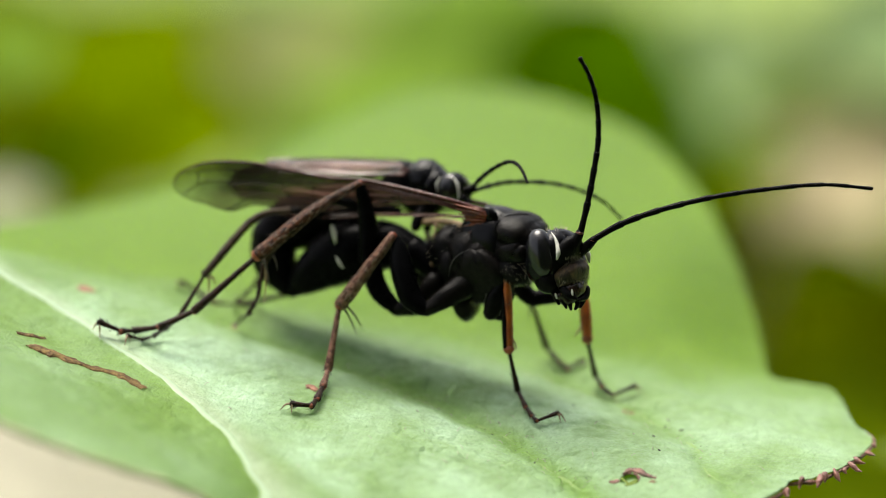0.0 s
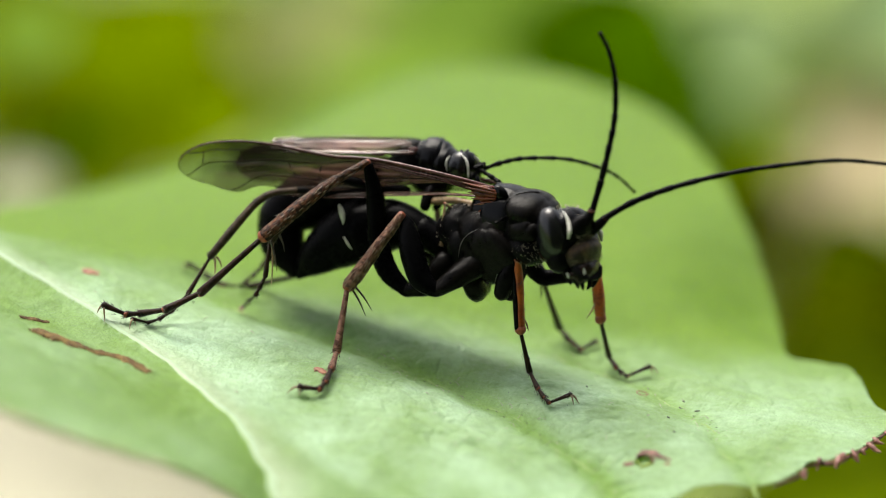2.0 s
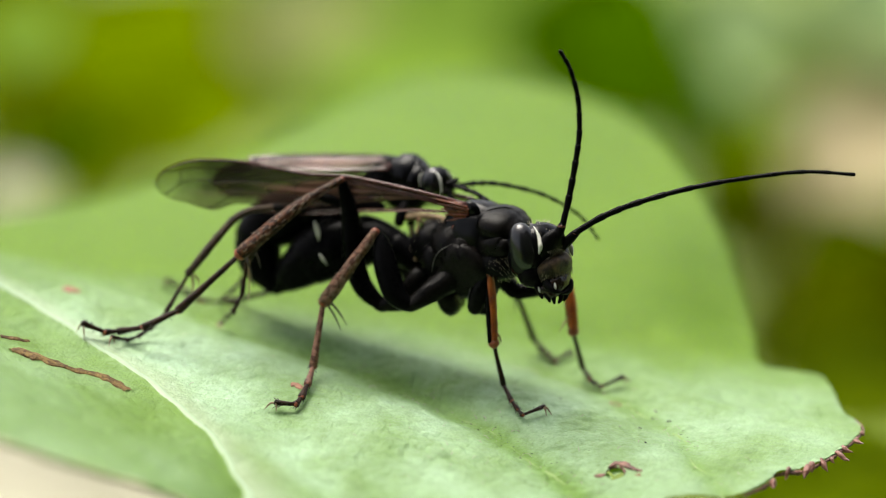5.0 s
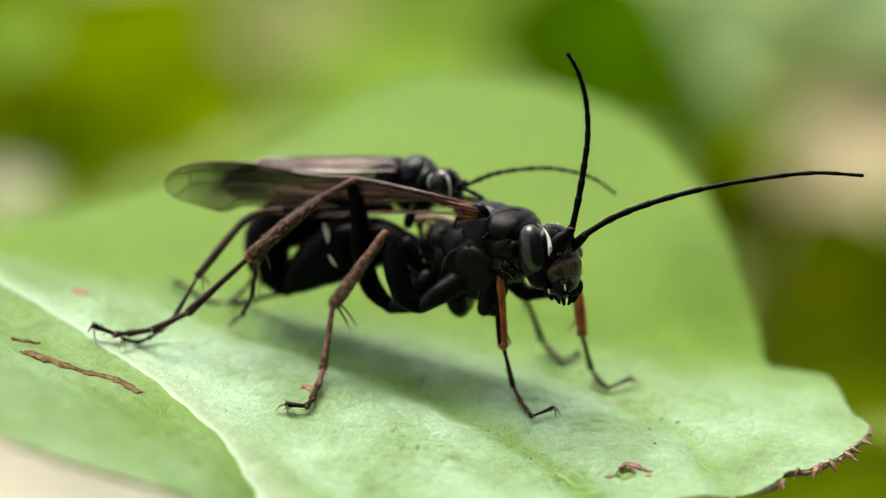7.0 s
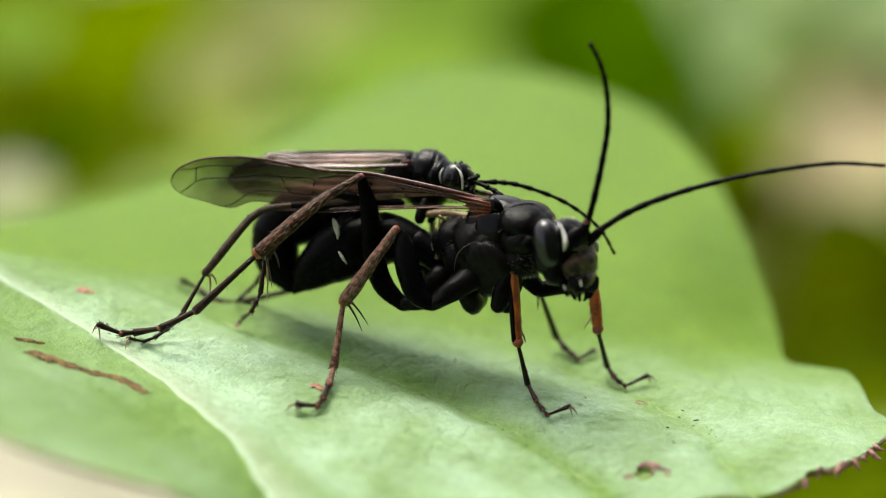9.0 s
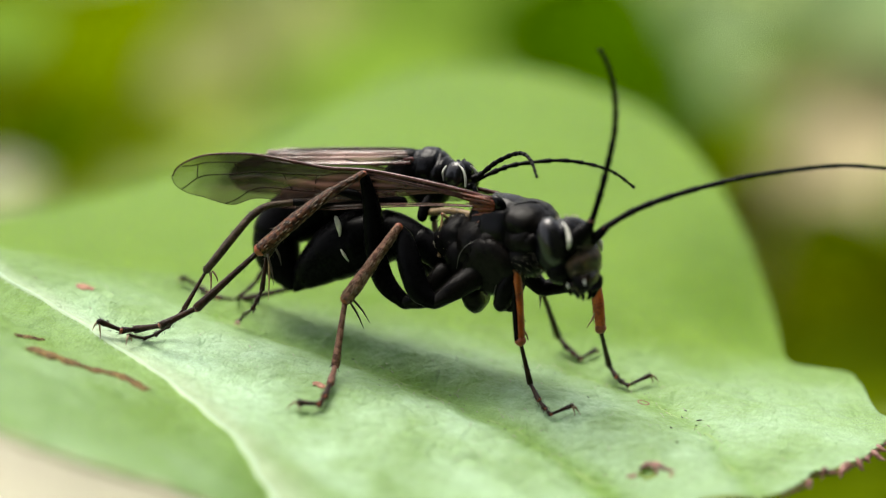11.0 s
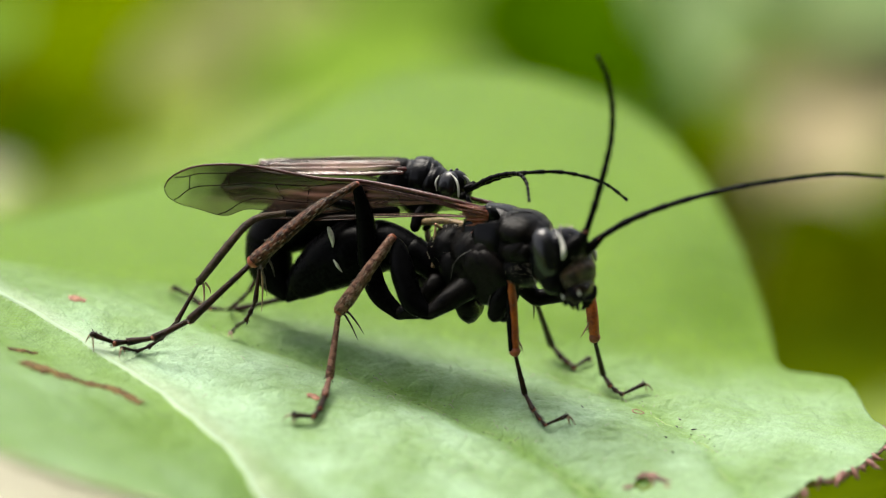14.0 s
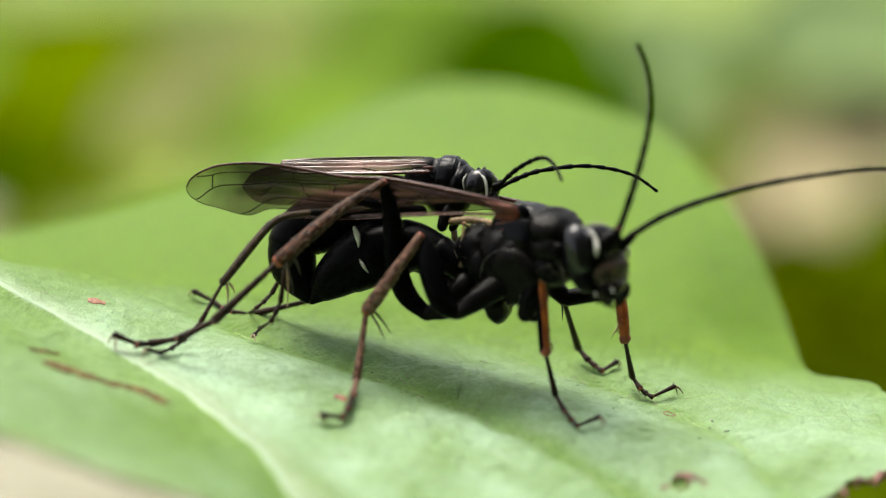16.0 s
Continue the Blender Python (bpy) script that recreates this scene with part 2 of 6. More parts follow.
def wing_material(name, tint, lit_tint, stops, lobe=None, rough=0.3, spec=0.3, coat=0.0):
    """A smoky membrane with a soft gloss. stops: how dense it is along x, (x in mm, density); lobe: between these heights it thins downwards."""
    m = bpy.data.materials.new(name)
    m.use_nodes = True
    n, ln = m.node_tree.nodes, m.node_tree.links
    bsdf, out = n["Principled BSDF"], n["Material Output"]
    bsdf.inputs["Roughness"].default_value, bsdf.inputs["Coat Weight"].default_value = rough, coat
    bsdf.inputs["Coat Roughness"].default_value = 0.12
    bsdf.inputs["Specular IOR Level"].default_value = spec
    tc, sp, mr, ramp = n.new("ShaderNodeTexCoord"), n.new("ShaderNodeSeparateXYZ"), n.new("ShaderNodeMapRange"), n.new("ShaderNodeValToRGB")
    ns, cr, bp, shift = n.new("ShaderNodeTexNoise"), n.new("ShaderNodeValToRGB"), n.new("ShaderNodeBump"), n.new("ShaderNodeMath")
    ln.new(tc.outputs["Object"], sp.inputs[0])
    mr.inputs["From Min"].default_value, mr.inputs["From Max"].default_value = stops[0][0] * MM, stops[-1][0] * MM
    ns.inputs["Scale"].default_value, ns.inputs["Detail"].default_value = 1100, 5
    pleat = n.new("ShaderNodeMapping")
    pleat.inputs["Scale"].default_value = (0.2, 1, 1)
    ln.new(tc.outputs["Object"], pleat.inputs["Vector"])
    ln.new(pleat.outputs[0], ns.inputs["Vector"])
    shift.operation, shift.inputs[1].default_value = "MULTIPLY_ADD", 0.0012
    ln.new(ns.outputs["Fac"], shift.inputs[0])
    ln.new(sp.outputs[0], shift.inputs[2])
    ln.new(shift.outputs[0], mr.inputs["Value"])
    ln.new(mr.outputs[0], ramp.inputs[0])
    ramp.color_ramp.interpolation = "EASE"
    el, wide = ramp.color_ramp.elements, stops[-1][0] - stops[0][0]
    for i, (x, v) in enumerate(stops):
        e = el[0] if i == 0 else el[-1] if i == len(stops) - 1 else el.new((x - stops[0][0]) / wide)
        e.color = (v, v, v, 1)
    dense = ramp.outputs[0]
    if lobe:
        zr, mul = n.new("ShaderNodeMapRange"), n.new("ShaderNodeMath")
        zr.interpolation_type, mul.operation = "SMOOTHSTEP", "MULTIPLY"
        zr.inputs["From Min"].default_value, zr.inputs["From Max"].default_value, zr.inputs["To Min"].default_value = lobe[0] * MM, lobe[1] * MM, 0.75
        ln.new(sp.outputs[2], zr.inputs["Value"])
        ln.new(zr.outputs[0], mul.inputs[0])
        ln.new(dense, mul.inputs[1])
        dense = mul.outputs[0]
    cr.color_ramp.elements[0].color, cr.color_ramp.elements[0].position = (0.3, 0.28, 0.27, 1), 0.42
    cr.color_ramp.elements[1].color, cr.color_ramp.elements[1].position = (2.4, 2.4, 2.5, 1), 0.64
    ln.new(ns.outputs["Fac"], cr.inputs[0])
    # towards the hinge the brown lightens: the wing's lit part, painted in
    tone, along, streak = n.new("ShaderNodeMixRGB"), n.new("ShaderNodeMapRange"), n.new("ShaderNodeMixRGB")
    along.inputs["From Min"].default_value, along.inputs["From Max"].default_value = -6.2 * MM, -4.0 * MM
    ln.new(sp.outputs[0], along.inputs["Value"])
    ln.new(along.outputs[0], tone.inputs[0])
    tone.inputs[1].default_value, tone.inputs[2].default_value = (*tint, 1), (*lit_tint, 1)
    streak.blend_type, streak.inputs[0].default_value = "MULTIPLY", 1.0
    ln.new(tone.outputs[0], streak.inputs[1])
    ln.new(cr.outputs[0], streak.inputs[2])
    ln.new(streak.outputs[0], bsdf.inputs["Base Color"])
    bp.inputs["Strength"].default_value, bp.inputs["Distance"].default_value = 0.7, 0.00015
    ln.new(ns.outputs["Fac"], bp.inputs["Height"])
    ln.new(bp.outputs[0], bsdf.inputs["Normal"])
    tr, mx = n.new("ShaderNodeBsdfTransparent"), n.new("ShaderNodeMixShader")
    tr.inputs["Color"].default_value = (0.8, 0.8, 0.73, 1)
    ln.new(dense, mx.inputs[0])
    ln.new(tr.outputs[0], mx.inputs[1])
    ln.new(bsdf.outputs[0], mx.inputs[2])
    ln.new(mx.outputs[0], out.inputs["Surface"])
    return m


BLACK = material("black_cuticle", (0.001, 0.001, 0.0014), 0.14, color2=(0.003, 0.003, 0.004), scale=1.2, bump=0.16, bump_scale=20, spec=0.13, rough_var=0.03)
BLACK_MATTE = material("matte_black_cuticle", (0.0008, 0.0008, 0.0009), 0.28, color2=(0.0025, 0.0025, 0.003), scale=1.2, bump=0.15, bump_scale=24, spec=0.03)
BLACK_SOFT = material("black_pubescent_cuticle", (0.001, 0.001, 0.0012), 0.22, color2=(0.005, 0.0046, 0.0048), scale=1.6, bump=0.4, bump_scale=22, spec=0.05)
FUZZ = material("brown_pubescence", (0.014, 0.009, 0.006), 0.3, color2=(0.13, 0.08, 0.04), scale=3.0, lo=0.47, hi=0.68, bump=0.8, bump_scale=25, spec=0.2)
EYE = material("compound_eye", (0.001, 0.001, 0.002), 0.25, color2=(0.002, 0.002, 0.004), scale=1.0, bump=0.03, bump_scale=45, spec=0.5, rough_var=0.02)
IVORY = material("ivory_mark", (0.33, 0.33, 0.29), 0.45, color2=(0.62, 0.62, 0.55), scale=3, bump=0.2)
PALE_TIBIA = material("tan_flecked_tibia", (0.045, 0.017, 0.01), 0.42, color2=(0.24, 0.125, 0.085), scale=5, lo=0.42, hi=0.6, bump=0.8, bump_scale=16, spec=0.18)
TIBIA = material("brown_flecked_tibia", (0.014, 0.004, 0.002), 0.42, color2=(0.17, 0.062, 0.03), scale=6, lo=0.46, hi=0.64, bump=0.8, bump_scale=16, spec=0.18)
TARSUS = material("dark_brown_tarsus", (0.005, 0.003, 0.002), 0.42, color2=(0.035, 0.014, 0.007), scale=4, bump=0.5, bump_scale=18, spec=0.14)
ORANGE = material("orange_tibia", (0.16, 0.022, 0.003), 0.38, color2=(0.52, 0.11, 0.012), scale=2.5, bump=0.4, bump_scale=18)
MALE_LEG = material("olive_brown_leg", (0.011, 0.007, 0.005), 0.42, color2=(0.075, 0.048, 0.028), scale=4, bump=0.6, bump_scale=18, spec=0.2)
HONEY = material("honey_brown_leg", (0.1, 0.06, 0.02), 0.4, color2=(0.3, 0.2, 0.09), scale=3.2, bump=0.4, bump_scale=18)
AMBER = material("amber_sclerite", (0.025, 0.005, 0.002), 0.35, color2=(0.22, 0.045, 0.012), scale=3.5, bump=0.5)
GREY_FUZZ = material("grey_pubescence", (0.001, 0.001, 0.001), 0.2, color2=(0.007, 0.006, 0.0052), scale=1.6, bump=0.35, bump_scale=20, spec=0.075)
SCALE = material("cream_scale", (0.16, 0.095, 0.065), 0.4, color2=(0.36, 0.26, 0.19), scale=2)
TORN = material("mauve_brown_torn_edge", (0.045, 0.022, 0.012), 0.6, color2=(0.24, 0.115, 0.085), scale=2.4, lo=0.42, hi=0.6, bump=0.8, bump_scale=9)
# lighter grey for the painted highlights on plate edges
RIM_LIT = material("grey_lit_plate_rim", (0.01, 0.0095, 0.009), 0.35, color2=(0.05, 0.047, 0.044), scale=3, bump=0.4, bump_scale=20)
JAW = material("dark_brown_jaw", (0.003, 0.002, 0.0015), 0.25, color2=(0.03, 0.012, 0.006), scale=3, bump=0.3, spec=0.35)
JOINT = material("rust_red_joint", (0.09, 0.016, 0.005), 0.45, color2=(0.36, 0.08, 0.03), scale=4, bump=0.4, bump_scale=18)
HAIR = material("pale_hair", (0.25, 0.2, 0.13), 0.5, color2=(0.5, 0.45, 0.35), scale=2)
DARK_HAIR = material("dark_bristle", (0.01, 0.008, 0.006), 0.45, color2=(0.05, 0.035, 0.02), scale=2)
SPUR = material("amber_spur", (0.15, 0.09, 0.04), 0.35, color2=(0.35, 0.25, 0.14), scale=3)
VEIN = material("dark_wing_vein", (0.005, 0.003, 0.002), 0.6, color2=(0.018, 0.009, 0.006), scale=2, spec=0.08)
COSTA = material("purplish_brown_costa", (0.025, 0.007, 0.006), 0.25, color2=(0.08, 0.024, 0.022), scale=2, bump=0.3, spec=0.3)
WING = wing_material("smoky_wing_membrane", (0.028, 0.015, 0.01), (0.11, 0.052, 0.034), [(-9.6, 0.22), (-8.6, 0.3), (-7.9, 0.62), (-7.0, 0.88), (-6.2, 0.88), (-5.2, 0.8), (-3.0, 0.76), (1.0, 0.8)], (5.75, 6.25), spec=0.18)
WING_MALE = wing_material("rosy_wing_membrane", (0.15, 0.095, 0.08), (0.15, 0.095, 0.08), [(-7.5, 0.6), (-4.0, 0.72), (0.5, 0.85)], None, 0.24, 0.5, 0.3)
LEAF = leaf_material("leaf_green", (0.104, 0.21, 0.009), (0.152, 0.272, 0.016), (0.21, 0.39, 0.009), relief=1.0, rough=0.46, spec=0.24, sheen=(0.48, 0.69, 0.47))
VEIN_GREEN = material("leaf_vein_green", (0.2, 0.32, 0.07), 0.5, color2=(0.3, 0.44, 0.13), scale=0.8, bump=0.5, bump_scale=6, translucent=(0.3, 0.5, 0.1), trans=0.3)
RIB = material("pale_leaf_rib", (0.32, 0.47, 0.26), 0.5, color2=(0.43, 0.57, 0.36), scale=0.8, bump=0.5, bump_scale=6, translucent=(0.42, 0.58, 0.35), trans=0.3)
SCAR = material("brown_scab", (0.045, 0.022, 0.008), 0.75, color2=(0.2, 0.135, 0.05), scale=2.2, lo=0.42, hi=0.6, bump=0.9, bump_scale=9, spec=0.15)
SCAR_RED = material("reddish_scab", (0.17, 0.06, 0.03), 0.6, color2=(0.4, 0.2, 0.12), scale=3.0, bump=0.8, bump_scale=9)
DRY_RIM = material("dull_brown_rim", (0.33, 0.36, 0.18), 0.6, color2=(0.48, 0.47, 0.32), scale=2.0, bump=0.6, bump_scale=9)
TOOTH = material("dry_leaf_tooth", (0.06, 0.02, 0.014), 0.5, color2=(0.3, 0.125, 0.09), scale=3.0, bump=0.8, bump_scale=9)


# ---- mesh helpers ----
origin = {}


def thing(name, base, label, category, group="", kind=""):
    ob = new(name)
    ob.empty_display_size = 0.002
    ob.location = [c * MM for c in base]
    origin[ob] = Vector(base)
    return tagged(ob, label, category, group, kind)


def part(name, bm, mat, parent, label="", pivot=None, smooth=True):
    """Links a bmesh, whose points are in millimetres of the world, as one mesh under a thing or part."""
    o = Vector(pivot) if pivot else origin[parent]
    for v in bm.verts:
        v.co = (v.co - o) * MM
    bmesh.ops.recalc_face_normals(bm, faces=bm.faces)
    me = bpy.data.meshes.new(name)
    bm.to_mesh(me)
    bm.free()
    if smooth:
        me.polygons.foreach_set("use_smooth", [True] * len(me.polygons))
    me.materials.append(mat)
    ob = new(name, me)
    ob.parent = parent
    ob.location = (o - origin[parent]) * MM
    origin[ob] = o
    return tagged(ob, label)


def spline(points, steps):
    """Catmull-Rom through tuples of any length."""
    p = [np.array(q, float) for q in points]
    p = [2 * p[0] - p[1], *p, 2 * p[-1] - p[-2]]
    res = []
    for i in range(1, len(p) - 2):
        for k in range(steps):
            t = k / steps
            res.append(0.5 * (2 * p[i] + (p[i + 1] - p[i - 1]) * t + (2 * p[i - 1] - 5 * p[i] + 4 * p[i + 1] - p[i + 2]) * t * t
                              + (3 * p[i] - p[i - 1] - 3 * p[i + 1] + p[i + 2]) * t ** 3))
    res.append(p[-2])
    return res


def tube(points, radii, sides=10, steps=5, bm=None, flat=1.0, wobble=0.0):
    """A smooth tapered limb through points, with rounded ends."""
    bm = bm or bmesh.new()
    rows = spline([(*p, r) for p, r in zip(points, radii)], steps) if steps > 1 else [np.array((*p, r)) for p, r in zip(points, radii)]
    pts = [Vector(r[:3]) for r in rows]
    rad = [max(r[3], 0.004) for r in rows]
    d0, d1 = (pts[1] - pts[0]).normalized(), (pts[-1] - pts[-2]).normalized()
    pts = [pts[0] - d0 * rad[0] * 0.7, pts[0] - d0 * rad[0] * 0.45, *pts, pts[-1] + d1 * rad[-1] * 0.45, pts[-1] + d1 * rad[-1] * 0.7]
    rad = [rad[0] * 0.3, rad[0] * 0.75, *rad, rad[-1] * 0.75, rad[-1] * 0.3]
    side = d0.orthogonal().normalized()
    rings = []
    for i, (p, r) in enumerate(zip(pts, rad)):
        d = (pts[min(i + 1, len(pts) - 1)] - pts[max(i - 1, 0)]).normalized()
        side = (side - d * side.dot(d)).normalized()
        up = d.cross(side)
        ring = []
        for k in range(sides):
            a = 2 * math.pi * k / sides
            w = 1 + wobble * noise.noise(p * 2.1 + Vector((a, 0, 0)))
            ring.append(bm.verts.new(p + (side * math.cos(a) + up * math.sin(a) * flat) * r * w))
        rings.append(ring)
    for a, b in zip(rings, rings[1:]):
        for k in range(sides):
            bm.faces.new((a[k], a[(k + 1) % sides], b[(k + 1) % sides], b[k]))
    bm.faces.new(rings[0][::-1])
    bm.faces.new(rings[-1])
    return bm


def blob(center, radii, yaw=0, pitch=0, roll=0, bm=None, rough=0.0, freq=1.5, power=2.0, seg=28, rings=18, grooves=()):
    """A rounded plate or body: radii ahead, sideways and up, turned by yaw, pitch and roll.
    grooves: furrows or, with a negative depth, rims where it meets planes: (normal, offset, depth, width)."""
    bm = bm or bmesh.new()
    turn = Euler([radians(a) for a in (roll, pitch, yaw)], "XYZ").to_matrix()
    c = Vector(center)
    grid = []
    f = lambda v: math.copysign(abs(v) ** (2 / power), v)
    for i in range(1, rings):
        e = math.pi * (i / rings - 0.5)
        row = []
        for k in range(seg):
            a = 2 * math.pi * k / seg
            q = Vector((f(math.cos(a)) * f(math.cos(e)) * radii[0], f(math.sin(a)) * f(math.cos(e)) * radii[1], f(math.sin(e)) * radii[2]))
            for way, off, deep, wide in grooves:
                q = q * (1 - deep * math.exp(-((q.dot(Vector(way)) - off) / wide) ** 2))
            q = turn @ q
            q *= 1 + rough * noise.noise((c + q) * freq)
            row.append(bm.verts.new(c + q))
        grid.append(row)
    for a, b in zip(grid, grid[1:]):
        for k in range(seg):
            bm.faces.new((a[k], a[(k + 1) % seg], b[(k + 1) % seg], b[k]))
    lo, hi = bm.verts.new(c - turn @ Vector((0, 0, radii[2]))), bm.verts.new(c + turn @ Vector((0, 0, radii[2])))
    for k in range(seg):
        bm.faces.new((grid[0][(k + 1) % seg], grid[0][k], lo))
        bm.faces.new((grid[-1][k], grid[-1][(k + 1) % seg], hi))
    return bm


def sheet(lead, trail, steps=8, across=10, belly=0.0, way=(0, -1, 0), pleat=0.0):
    """A membrane between its front and hind margins."""
    bm = bmesh.new()
    a, b = spline(lead, steps), spline(trail, steps)
    w = np.array(way, float)
    fold = lambda i, k: pleat * math.sin(math.pi * k / across) * (math.sin(k / across * 24 + 0.04 * i) + 0.8 * noise.noise(Vector((i * 0.13, k * 0.8, 3))))
    rows = [[bm.verts.new(p + (q - p) * (k / across) + w * (belly * math.sin(math.pi * k / across) + fold(i, k))) for k in range(across + 1)] for i, (p, q) in enumerate(zip(a, b))]
    for r, s in zip(rows, rows[1:]):
        for k in range(across):
            bm.faces.new((r[k], r[k + 1], s[k + 1], s[k]))
    bmesh.ops.remove_doubles(bm, verts=bm.verts, dist=1e-4)
    return bm


def bristles(roots, ways, lengths, radius=0.012, bend=0.0):
    """Many fine tapered hairs."""
    bm = bmesh.new()
    for p, d, l in zip(roots, ways, lengths):
        p, d = Vector(p), Vector(d).normalized()
        s = d.orthogonal().normalized()
        u = d.cross(s)
        mid = p + d * l * 0.55
        tip = p + d * l + s * bend * l
        low = [bm.verts.new(p + (s * math.cos(a) + u * math.sin(a)) * radius) for a in (0, 2.1, 4.2)]
        top = [bm.verts.new(mid + (s * math.cos(a) + u * math.sin(a)) * radius * 0.7) for a in (0, 2.1, 4.2)]
        end = bm.verts.new(tip)
        for k in range(3):
            bm.faces.new((low[k], low[(k + 1) % 3], top[(k + 1) % 3], top[k]))
            bm.faces.new((top[k], top[(k + 1) % 3], end))
    return bm


def limb_bristles(points, radii, count, length, lean=0.6, seed=1):
    """Hairs along a limb, leaning towards its end."""
    rng = random.Random(seed)
    rows = spline([(*p, r) for p, r in zip(points, radii)], 6)
    roots, ways, lens = [], [], []
    for _ in range(count):
        i = rng.randrange(len(rows) - 1)
        a, b = Vector(rows[i][:3]), Vector(rows[i + 1][:3])
        d = (b - a).normalized()
        s = d.orthogonal().normalized()
        out = (s * math.cos(t) + d.cross(s) * math.sin(t)) if (t := rng.uniform(0, 6.283)) is not None else s
        roots.append(a.lerp(b, rng.random()) + out * rows[i][3] * 0.95)
        ways.append(out + d * lean)
        lens.append(length * rng.uniform(0.6, 1.3))
    return bristles(roots, ways, lens)


def skin_bristles(center, radii, way, spread, count, length, seed, yaw=0, lean=(0, 0, 0), radius=0.01):
    """Hairs on the side of a rounded body that faces way."""
    rng = random.Random(seed)
    roots, ways, lens = [], [], []
    w, turn = Vector(way).normalized(), Euler((0, 0, radians(yaw))).to_matrix()
    while len(roots) < count:
        d = Vector((rng.gauss(0, 1), rng.gauss(0, 1), rng.gauss(0, 1))).normalized()
        if d.angle(w) > radians(spread):
            continue
        q = turn.inverted() @ d
        k = 1 / math.sqrt(sum((q[i] / radii[i]) ** 2 for i in range(3)))
        roots.append(Vector(center) + d * k * 0.98)
        ways.append(d + Vector(lean) + Vector((rng.gauss(0, 0.2), rng.gauss(0, 0.2), rng.gauss(0, 0.2))))
        lens.append(length * rng.uniform(0.5, 1.3))
    return bristles(roots, ways, lens, radius)


def rings_of(points, radii, parent, name, mat, label="", lip=0.05, sides=24):
    """A chain of overlapping body plates along a curved axis, each one a part."""
    made = []
    for i in range(len(points) - 1):
        seg = spline([(*p, r) for p, r in zip(points, radii)], 6)[i * 6:i * 6 + 8]
        pts = [tuple(s[:3]) for s in seg]
        rad = [s[3] * (1 + lip * k / (len(seg) - 1)) for k, s in enumerate(seg)]
        made.append(part(name, tube(pts, rad, sides, 1), mat, parent, label if i == 0 else ""))
    return made


# ---- the leaf that bears the insects ----
def rib_x(y):
    """Where the midrib's crest runs."""
    c = max(-9.0, min(y, 7.0))
    return 0.00145 * c ** 3 + -0.03215 * c * c + -1.16042 * c + -12.9525 - 0.229 * min(0.0, y + 9.0) + 0.07 * math.sin(1.9 * y) + 0.05 * math.sin(4.3 * y + 1)


def side_veins(y):
    """How far beyond the midrib the two side veins run."""
    first = float(np.interp(y, (-6, -3, -1, 0, 1, 2.5, 5), (7.7, 7.75, 7.6, 7.3, 6.8, 5.9, 5.0)))
    return first, float(np.interp(y, (-7, -4.6, -2.65, -0.8, 1, 3), (10.8, 11.4, 12.2, 12.9, 13.1, 13.0)))


def right_z(x, y):
    """Height of the blade beyond the midrib: two furrowed side veins near by, a long lobe that rises gently behind."""
    c = min(y, 7.0)
    z = 0.79 - 0.117 * x + 0.076 * c + 0.0025 * x * x - 0.0048 * x * c - 0.007 * c * c
    s = 0.65 * (x - rib_x(y))
    z += 0.22 * math.exp(-((s - 0.1) / 1.1) ** 2)
    v, w = (s - k for k in side_veins(y))
    fade = 1 / (1 + math.exp((y - 4.5) / 1.2))
    z += fade * (-0.4 * math.exp(-math.sqrt(v * v + 0.03) / 0.8) + 0.2 * math.exp(-((v + 3.2) / 1.5) ** 2) + 0.3 * math.exp(-((v - 2.6) / 1.4) ** 2))
    z += fade * (-0.24 * math.exp(-math.sqrt(w * w + 0.012) / 0.65) + 0.18 * math.exp(-((w - 1.8) / 1.2) ** 2))
    t = max(0.0, min(1.0, (y - 4.5) / 4.5))
    t = t * t * (3 - 2 * t)
    if t > 0:
        far = 1.55 - 0.203 * x - 0.045 * y - 0.0012 * x * x + 0.0114 * x * y + 0.0021 * y * y
        far -= 1.3 * math.exp(-((x - 13.0) / 3.5) ** 2 - ((y - 11.5) / 4.5) ** 2)
        z = z * (1 - t) + far * t
    return z


def leaf_z(x, y):
    """Height of the leaf's upper side: the half before the midrib drops into a fold and then rises."""
    r = rib_x(y)
    if x >= r:
        return right_z(x, y)
    hem = lambda px: -2.617 - 0.3685 * px - 0.1385 * y
    return hem(x) + (right_z(r, y) - hem(r)) * math.exp((x - r) / 1.5)


def leaf_top(x, y):
    """The upper side with its blistered cells and creases."""
    z = leaf_z(x, y) + 0.05 * noise.noise(Vector((x * 0.9, y * 0.9, 0))) + 0.015 * noise.noise(Vector((x * 2.5, y * 2.5, 3)))
    near = max(0.0, min(1.0, (9.0 - y) / 3.0)) * (1 - math.exp(-((x - rib_x(y) - 0.5) / 1.1) ** 4))
    if near > 0:
        wx, wy = x + 0.35 * noise.noise(Vector((x * 1.3, y * 1.3, 5))), y + 0.35 * noise.noise(Vector((x * 1.3, y * 1.3, 9)))
        d = noise.voronoi(Vector((wx * 1.25, wy * 1.25, 0)))[0]
        e = noise.voronoi(Vector((wx * 2.7, wy * 2.7, 4)))[0]
        much = 0.6 + 0.8 * noise.noise(Vector((x * 0.3, y * 0.3, 12)))
        z += near * max(0.1, much) * (0.075 * min(1.0, (d[1] - d[0]) * 2.4) ** 0.7 + 0.03 * min(1.0, (e[1] - e[0]) * 2.2) ** 0.7)
    return z


